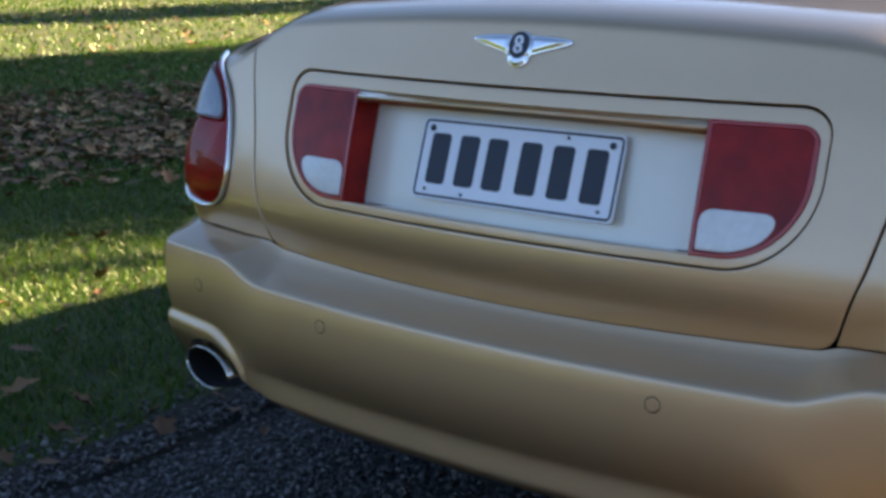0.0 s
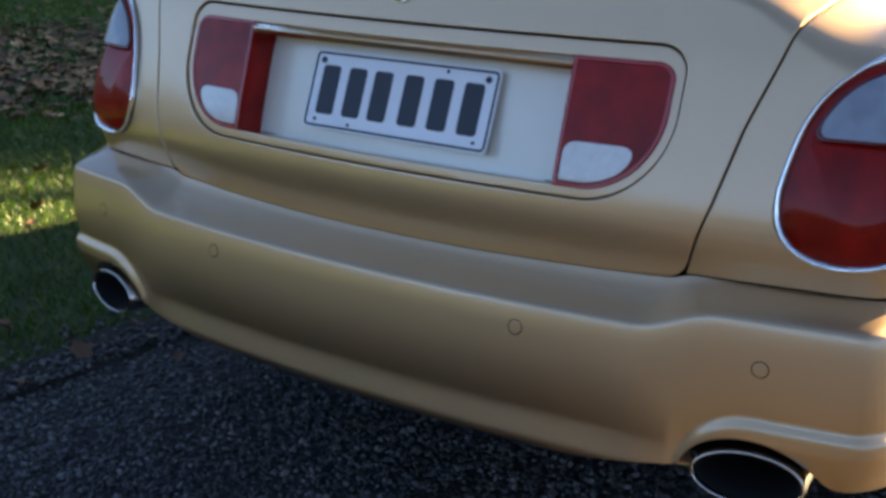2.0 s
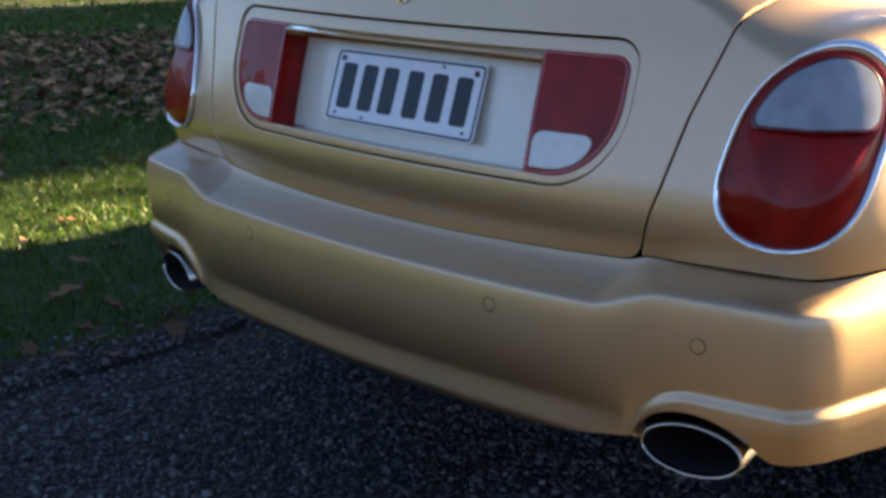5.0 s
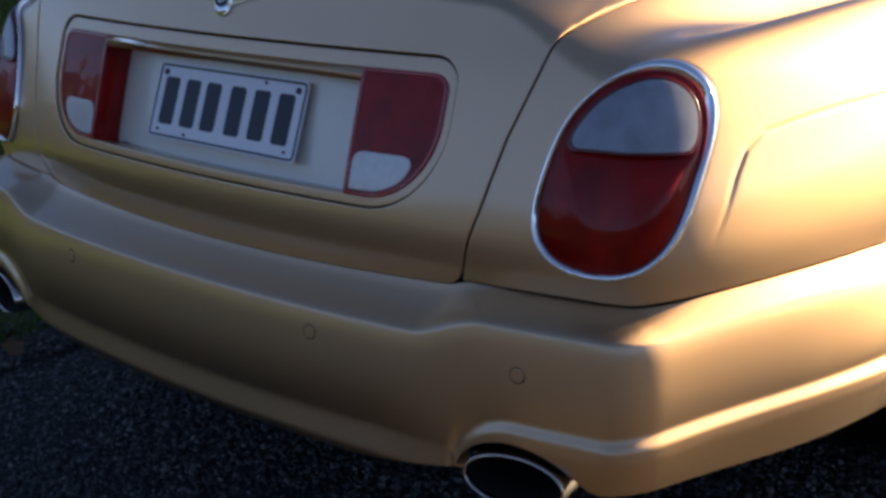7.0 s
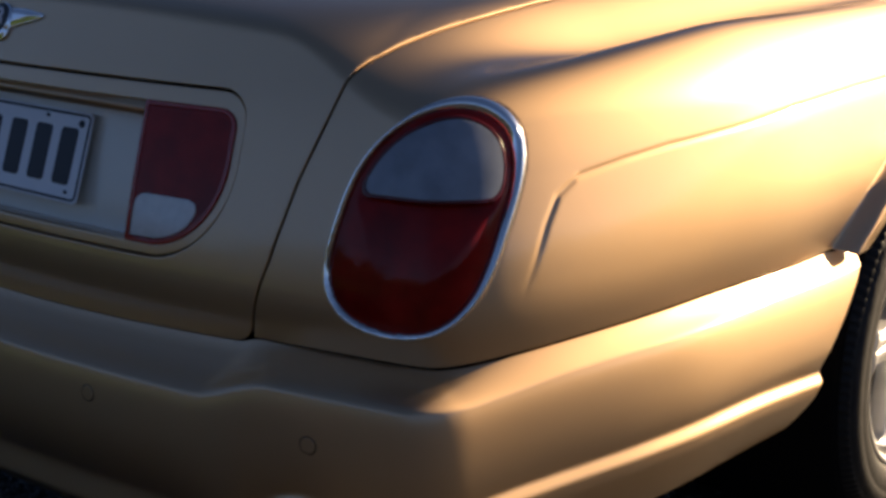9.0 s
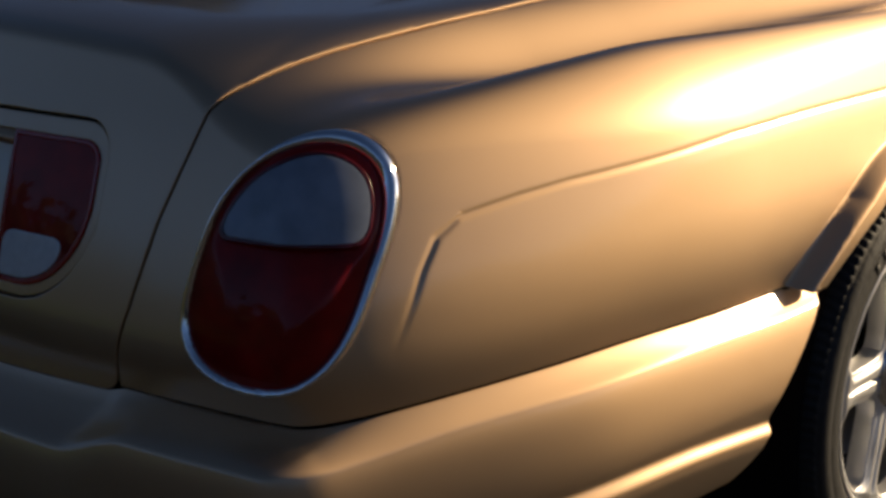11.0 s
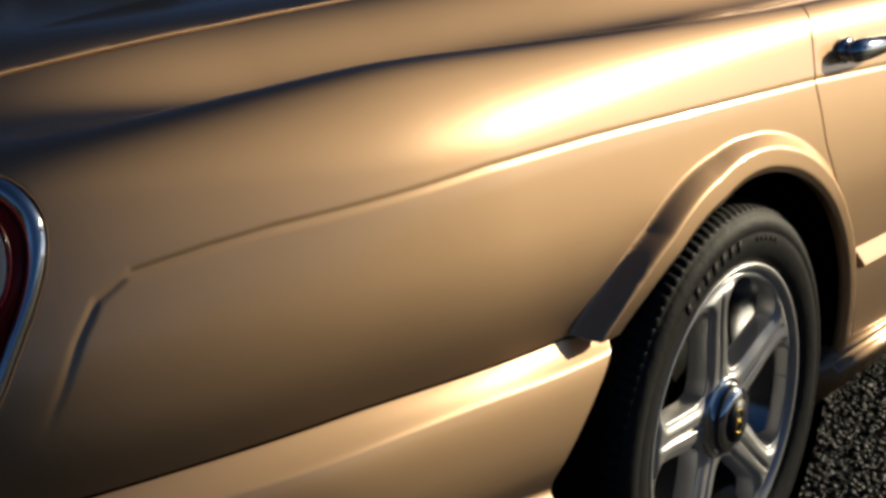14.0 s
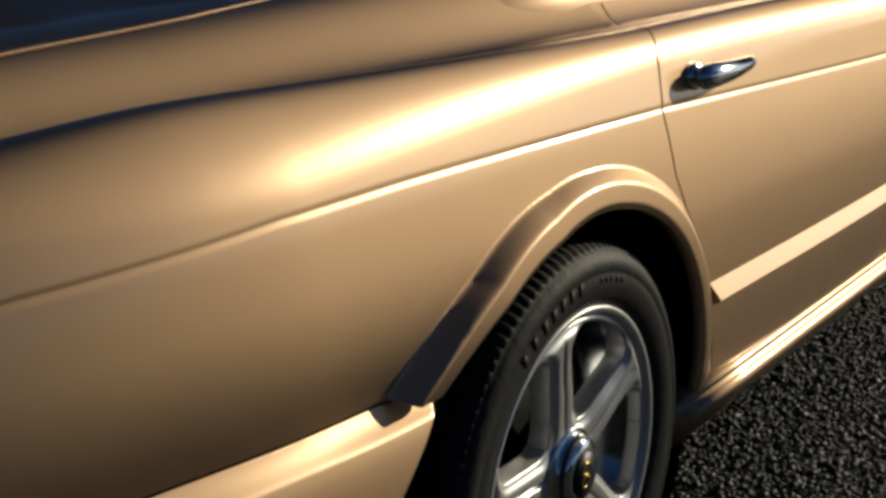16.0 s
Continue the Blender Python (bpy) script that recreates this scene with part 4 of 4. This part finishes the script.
def spins(n):
    """n random turns as matrices."""
    q = rng.normal(size=(n, 4))
    w, x, y, z = (q / np.linalg.norm(q, axis=1, keepdims=True)).T
    return np.stack([np.stack([1 - 2 * (y * y + z * z), 2 * (x * y - z * w), 2 * (x * z + y * w)], -1), np.stack([2 * (x * y + z * w), 1 - 2 * (x * x + z * z), 2 * (y * z - x * w)], -1), np.stack([2 * (x * z - y * w), 2 * (y * z + x * w), 1 - 2 * (x * x + y * y)], -1)], 1)


def island_material(name, colors, rough, spec=0.5, lo=0.6, hi=1.4, thin=False):
    """Each loose piece takes a colour of its own from the ramp."""
    m = bpy.data.materials.new(name)
    m.use_nodes = True
    nt = m.node_tree
    b = nt.nodes["Principled BSDF"]
    b.inputs["Roughness"].default_value, b.inputs["Specular IOR Level"].default_value = rough, spec
    geo, ramp = nt.nodes.new("ShaderNodeNewGeometry"), nt.nodes.new("ShaderNodeValToRGB")
    ramp.color_ramp.interpolation = "LINEAR"
    for k, c in enumerate(colors):
        e = ramp.color_ramp.elements[k] if k < 2 else ramp.color_ramp.elements.new(0.5)
        e.color = (*c, 1)
    for k in range(len(colors)):
        ramp.color_ramp.elements[k].position = k / (len(colors) - 1)
    for k, c in enumerate(colors):
        ramp.color_ramp.elements[k].color = (*c, 1)
    nt.links.new(geo.outputs["Random Per Island"], ramp.inputs[0])
    co, noi, sc = nt.nodes.new("ShaderNodeTexCoord"), nt.nodes.new("ShaderNodeTexNoise"), nt.nodes.new("ShaderNodeMapRange")
    noi.inputs["Scale"].default_value = 2.2
    sc.inputs["To Min"].default_value, sc.inputs["To Max"].default_value = lo, hi
    mul = nt.nodes.new("ShaderNodeVectorMath")
    mul.operation = "SCALE"
    nt.links.new(co.outputs["Object"], noi.inputs["Vector"])
    nt.links.new(noi.outputs["Fac"], sc.inputs["Value"])
    nt.links.new(ramp.outputs[0], mul.inputs[0])
    nt.links.new(sc.outputs[0], mul.inputs["Scale"])
    nt.links.new(mul.outputs[0], b.inputs["Base Color"])
    if thin:
        b.inputs["Transmission Weight"].default_value = 0.0
        tr, mx = nt.nodes.new("ShaderNodeBsdfTranslucent"), nt.nodes.new("ShaderNodeMixShader")
        mx.inputs[0].default_value = 0.35
        nt.links.new(mul.outputs[0], tr.inputs["Color"])
        nt.links.new(b.outputs[0], mx.inputs[1])
        nt.links.new(tr.outputs[0], mx.inputs[2])
        nt.links.new(mx.outputs[0], nt.nodes["Material Output"].inputs["Surface"])
    return m


STONE = island_material("gravel_stone", [(0.009, 0.009, 0.010), (0.024, 0.025, 0.027), (0.045, 0.046, 0.048), (0.15, 0.15, 0.15)], 0.5)
BLADE = island_material("grass_blade", [(0.017, 0.068, 0.004), (0.034, 0.102, 0.006), (0.062, 0.122, 0.010), (0.11, 0.130, 0.020)], 0.5, thin=True, lo=0.7, hi=1.3)
LEAF = island_material("fallen_leaf_brown", [(0.055, 0.026, 0.010), (0.12, 0.058, 0.022), (0.21, 0.115, 0.045), (0.40, 0.26, 0.13)], 0.7, lo=0.8, hi=1.2)
SOIL = material("dark_soil", (0.011, 0.0085, 0.006), rough=0.95, vary=0.5, scale=40, bump=0.8)
BARK = material("tree_bark", (0.10, 0.075, 0.055), rough=0.9, vary=0.35, scale=14, bump=0.7)
FOLIAGE = island_material("tree_foliage", [(0.018, 0.032, 0.009), (0.035, 0.055, 0.014), (0.06, 0.065, 0.02), (0.09, 0.06, 0.022)], 0.6, thin=True)

ICO = np.array([(0, -0.526, 0.851), (0.851, 0, 0.526), (0.851, 0, -0.526), (-0.851, 0, -0.526), (-0.851, 0, 0.526), (-0.526, 0.851, 0), (0.526, 0.851, 0), (0.526, -0.851, 0), (-0.526, -0.851, 0), (0, -0.526, -0.851), (0, 0.526, -0.851), (0, 0.526, 0.851)])
ICO_F = np.array([(a, b, c) for a in range(12) for b in range(a + 1, 12) for c in range(b + 1, 12) if all(abs(np.linalg.norm(ICO[i] - ICO[j]) - 1.051) < 0.02 for i, j in ((a, b), (b, c), (a, c)))])
for _k, (_a, _b, _c) in enumerate(ICO_F):
    if np.dot(np.cross(ICO[_b] - ICO[_a], ICO[_c] - ICO[_a]), ICO[_a]) < 0:
        ICO_F[_k] = (_a, _c, _b)


def stones(name, places, sizes, label):
    n = len(places)
    shape = ICO[None] * (1 + rng.uniform(-0.28, 0.28, (n, 12, 1))) * rng.uniform(0.6, 1.15, (n, 1, 3))
    v = np.einsum("nij,nkj->nki", spins(n), shape) * sizes[:, None, None]
    v[:, :, 2] *= 0.75
    v = v + places[:, None]
    f = (ICO_F[None] + 12 * np.arange(n)[:, None, None]).reshape(-1, 3)
    return tagged(quick_mesh(name, v.reshape(-1, 3), f, STONE), label, "gravel", kind="stuff")


def scatter(n, x0, x1, y0, y1):
    return np.stack([rng.uniform(x0, x1, n), rng.uniform(y0, y1, n), np.zeros(n)], 1)


def gravel(n, x0, x1, y0, y1, s0, s1):
    p = scatter(n, x0, x1, y0, y1)
    s = rng.uniform(s0, s1, n) * rng.choice([1, 1, 1, 1.5], n)
    p[:, 2] = s * rng.uniform(0.0, 0.75, n) + 0.012 * (p[:, 0] < -1.04)
    return p, s


behind = [gravel(26000, -1.16, 0.9, -0.75, 1.1, 0.0026, 0.0056), gravel(1800, -1.12, 0.9, -0.75, 1.1, 0.0055, 0.008), gravel(900, -1.32, -1.05, -0.75, 1.3, 0.003, 0.007)]
stones("gravel_stones", np.concatenate([a for a, _ in behind]), np.concatenate([b for _, b in behind]), "loose dark grey crushed stones in the car's shade")
beside = [gravel(46000, 0.55, 1.75, 1.5, 3.7, 0.0030, 0.0062), gravel(4000, 0.55, 1.75, 1.5, 3.7, 0.006, 0.009), gravel(9000, 0.45, 2.2, 3.6, 6.0, 0.006, 0.012)]
stones("gravel_stones", np.concatenate([a for a, _ in beside]), np.concatenate([b for _, b in beside]), "loose crushed stones glinting in low sun")

# bare earth between lawn and gravel
bm = bmesh.new()
rows = []
for k in range(160):
    y = -3.0 + k * 0.06
    w = 0.05 * noise.noise(Vector((y * 2.1, 0, 3))) + 0.03 * noise.noise(Vector((y * 7, 1, 3)))
    rows.append([bm.verts.new((-1.13 + dx + (w if 0 < j < 4 else w * 1.5), y, z)) for j, (dx, z) in enumerate(((-0.16, -0.016), (-0.10, 0.006), (-0.02, 0.012), (0.05, 0.006), (0.10, -0.004)))])
for a, b in zip(rows, rows[1:]):
    for j in range(4):
        bm.faces.new((a[j], a[j + 1], b[j + 1], b[j]))
tagged(part("soil_edge", bm, SOIL, None, "bare dark soil edge between lawn and gravel"), category="soil", kind="structure")


def blades(name, p, height, width, label):
    n = len(p)
    a, lean = rng.uniform(0, 2 * math.pi, n), rng.normal(0, 0.55, (n, 2))
    side = np.stack([np.cos(a), np.sin(a), 0 * a], 1) * (width * rng.uniform(0.6, 1.3, n))[:, None]
    h = height * rng.uniform(0.45, 1.25, n)
    mid = p + np.c_[lean * h[:, None] * 0.45, h * 0.62]
    tip = p + np.c_[lean * h[:, None] * 1.3, h * 0.95]
    v = np.stack([p - side, p + side, mid - side * 0.7, mid + side * 0.7, tip], 1).reshape(-1, 3)
    base = 5 * np.arange(n)[:, None]
    f = np.concatenate([base + np.array([[0, 1, 3]]), base + np.array([[0, 3, 2]]), base + np.array([[2, 3, 4]])])
    return tagged(quick_mesh(name, v, f, BLADE), label, "grass", kind="stuff")


near = scatter(64000, -4.2, -1.02, -0.4, 3.4)
edge_keep = near[:, 0] < -1.17 + 0.05 * np.sin(near[:, 1] * 5) + 0.03 * np.sin(near[:, 1] * 17) + rng.normal(0, 0.045, len(near))
near = near[edge_keep]
near[:, 2] = -0.014
blades("lawn_grass", near, 0.030, 0.0026, "short mown grass beside the gravel")
back = scatter(26000, -4.2, -1.25, -5.0, -0.4)
back[:, 2] = -0.014
blades("lawn_grass", back, 0.045, 0.0034, "short mown grass behind the car")
mid_l = scatter(60000, -9.5, -3.8, 0.8, 8.5)
mid_l[:, 2] = -0.014
blades("lawn_grass", mid_l, 0.040, 0.0052, "mown lawn grass littered with leaves")
far_l = scatter(60000, -30, -8.0, 3.0, 30)
far_l[:, 2] = -0.014
blades("lawn_grass", far_l, 0.05, 0.012, "distant mown lawn")


def leaf_shapes(p, size):
    """Curled dead leaves lying on the grass."""
    n = len(p)
    outline = np.array([(0, -1.0, 0.0), (0.45, -0.45, 0.12), (0.85, -0.25, 0.30), (0.5, 0.15, 0.10), (0.62, 0.62, 0.28), (0.18, 0.55, 0.05), (0, 1.05, 0.16), (-0.18, 0.55, 0.05), (-0.62, 0.62, 0.28), (-0.5, 0.15, 0.10), (-0.85, -0.25, 0.30), (-0.45, -0.45, 0.12), (0, 0, -0.06)])
    v = outline[None] * (size * rng.uniform(0.6, 1.2, n))[:, None, None] * np.array([1, 1, 1]) * np.stack([rng.uniform(0.6, 1, n), np.ones(n), rng.uniform(0.3, 1.6, n)], 1)[:, None]
    a, tx = rng.uniform(0, 2 * math.pi, n), rng.normal(0, 0.35, n)
    y, z = v[..., 1] * np.cos(tx)[:, None] - v[..., 2] * np.sin(tx)[:, None], v[..., 1] * np.sin(tx)[:, None] + v[..., 2] * np.cos(tx)[:, None]
    x = v[..., 0]
    v = np.stack([x * np.cos(a)[:, None] - y * np.sin(a)[:, None], x * np.sin(a)[:, None] + y * np.cos(a)[:, None], z], -1) + p[:, None]
    tri = np.array([(12, k, (k + 1) % 12) for k in range(12)])
    return v.reshape(-1, 3), (tri[None] + 13 * np.arange(n)[:, None, None]).reshape(-1, 3)


litter = scatter(7500, -9.0, -3.6, 1.0, 8.0)
w_ = litter[:, 0] * 0.839 - litter[:, 1] * 0.545
litter = litter[(np.abs(w_ + 6.3) < 1.7 + rng.normal(0, 0.4, len(w_)))]
thin_ = scatter(900, -16, -1.3, -0.5, 14)
litter = np.concatenate([litter, thin_])
litter[:, 2] = 0.015
tagged(quick_mesh("leaf_litter", *leaf_shapes(litter, 0.05), LEAF), "brown dead leaves strewn over the lawn", "leaves", kind="stuff")
for x, y, s in ((-1.42, 0.30, 0.05), (-1.95, 0.62, 0.045), (-1.30, 0.62, 0.04), (-1.22, 0.35, 0.05), (-1.18, 0.52, 0.05), (-1.75, 1.05, 0.045), (-2.2, 0.95, 0.05), (-1.26, -0.02, 0.05), (-2.15, 0.80, 0.055), (-1.05, 0.10, 0.04), (-0.92, 0.42, 0.035), (-1.30, 0.15, 0.045), (-0.35, 0.38, 0.025), (-1.6, 1.4, 0.05), (-1.16, 0.02, 0.04), (-1.21, 0.14, 0.035), (-1.12, 0.30, 0.045), (-1.08, 0.48, 0.04), (-1.20, -0.12, 0.04)):
    v, f = leaf_shapes(np.array([[0.0, 0.0, 0.0]]), s * 0.72)
    lf = quick_mesh("fallen_leaf", v, f, LEAF)
    lf.location = (x, y, 0.022)
    tagged(lf, "curled brown dead leaf lying on the ground", "leaf", group="fallen leaves")


# ---- unseen trees, added to shade the lawn and for reflections ----
def tree(x, y, height, spread, clumps, seed):
    r = np.random.default_rng(seed)
    thing = tagged(new("tree"), "unseen autumn tree with thinning green and brown leaves, added for shade and reflections", "tree", group="lawn trees")
    thing.location = (x, y, -0.02)
    bm = bmesh.new()

    def limb(a, b, ra, rb, n=9, seg=6):
        a, b = Vector(a), Vector(b)
        axis = (b - a).normalized()
        side = axis.orthogonal().normalized()
        other = axis.cross(side)
        rows = []
        for k in range(seg + 1):
            t = k / seg
            c = a.lerp(b, t) + side * 0.12 * math.sin(t * 5 + a.x) * (b - a).length * 0.15
            q = ra + (rb - ra) * t
            rows.append([bm.verts.new(c + (side * math.cos(2 * math.pi * j / n) + other * math.sin(2 * math.pi * j / n)) * q) for j in range(n)])
        for p0, p1 in zip(rows, rows[1:]):
            for j in range(n):
                bm.faces.new((p0[j], p0[(j + 1) % n], p1[(j + 1) % n], p1[j]))

    limb((0, 0, 0), (0.1, 0.1, height * 0.62), 0.24, 0.12)
    ends = []
    for k in range(9):
        a, h = 2 * math.pi * k / 9 + r.uniform(-0.3, 0.3), height * r.uniform(0.30, 0.6)
        e = (math.cos(a) * spread * r.uniform(0.5, 0.95), math.sin(a) * spread * r.uniform(0.5, 0.95), h + height * r.uniform(0.12, 0.33))
        limb((0.05, 0.05, h), e, 0.08, 0.02, 6, 5)
        ends.append(e)
    part("trunk", bm, BARK, thing)
    c = np.array(ends)[r.integers(0, len(ends), clumps)] + r.normal(0, 1, (clumps, 3)) * np.array([spread * 0.28, spread * 0.28, height * 0.09])
    n = clumps * 26
    p = np.repeat(c, 26, 0) + r.normal(0, 0.24, (n, 3))
    u, w = r.normal(size=(n, 3)), r.normal(size=(n, 3))
    u /= np.linalg.norm(u, axis=1, keepdims=True)
    w = np.cross(u, w)
    w /= np.linalg.norm(w, axis=1, keepdims=True)
    s = r.uniform(0.07, 0.14, (n, 1))
    v = np.stack([p - u * s, p + w * s * 0.6, p + u * s, p - w * s * 0.6], 1).reshape(-1, 3)
    crown = quick_mesh("crown", v, np.arange(4 * n).reshape(-1, 4), FOLIAGE)
    crown.parent = thing
    return thing


# Out of view: four set so their shadows band the lawn, two farther right.
for k, (w0, d0, hgt, spr, cl) in enumerate(((-5.0, 14, 7.5, 1.5, 330), (-7.9, 17, 9.0, 1.9, 400), (-10.1, 16, 9.0, 1.1, 240), (-17.6, 22, 11.0, 1.3, 380), (9.5, 22, 10.0, 3.2, 300), (16.0, 30, 12.0, 4.0, 380))):
    d0 += 0.36 * hgt
    tree(w0 * math.sin(SUN_AZ) + d0 * math.cos(SUN_AZ), -w0 * math.cos(SUN_AZ) + d0 * math.sin(SUN_AZ), hgt, spr, cl, 11 + k)


def unseen_belt(points, height, label, seed):
    """An unseen belt of woodland edge, added to darken reflections: many leafy clumps over dark trunks, along a run of
    places.
    """
    r = np.random.default_rng(seed)
    pts = np.array(points, float)
    seg = np.r_[0, np.cumsum(np.linalg.norm(np.diff(pts, axis=0), axis=1))]
    n = int(seg[-1] * 7 * height)
    at = r.uniform(0, seg[-1], n)
    top = height * (0.72 + 0.28 * np.sin(at * 0.9) * np.sin(at * 0.37 + 1))
    c = np.stack([np.interp(at, seg, pts[:, 0]), np.interp(at, seg, pts[:, 1]), 0 * at], 1) + r.normal(0, 0.9, (n, 3))
    c[:, 2] = top * r.uniform(0.03, 1.0, n) ** 0.9
    k = 14
    p = np.repeat(c, k, 0) + r.normal(0, 0.35, (n * k, 3))
    u, w = r.normal(size=(n * k, 3)), r.normal(size=(n * k, 3))
    u /= np.linalg.norm(u, axis=1, keepdims=True)
    w = np.cross(u, w)
    w /= np.linalg.norm(w, axis=1, keepdims=True)
    s = r.uniform(0.16, 0.34, (n * k, 1))
    v = np.stack([p - u * s, p + w * s * 0.7, p + u * s, p - w * s * 0.7], 1).reshape(-1, 3)
    return tagged(quick_mesh("tree_belt", v, np.arange(4 * n * k).reshape(-1, 4), FOLIAGE), label, "trees", kind="stuff")


# Unseen hedges and trees, added to block low sky and darken the car's reflections.
unseen_belt([(-15, 5.0), (-15, -2), (-15, -9)], 2.4, "unseen low hedge, added beyond the lawn for the car to reflect", 5)
unseen_belt([(26, -16), (32, -4), (36, 10)], 2.6, "unseen distant hedge, added beyond the driveway for the flank to reflect", 6)
unseen_belt([(-15, -9), (-9, -15), (2, -18), (14, -18), (26, -16)], 3.2, "unseen low hedge, added behind the car for the tail to reflect", 8)
unseen_belt([(-32, 6), (-28, 18), (-21, 30), (-10, 40)], 12.0, "unseen tall trees, added past the lawn to darken the boot deck's reflection", 9)
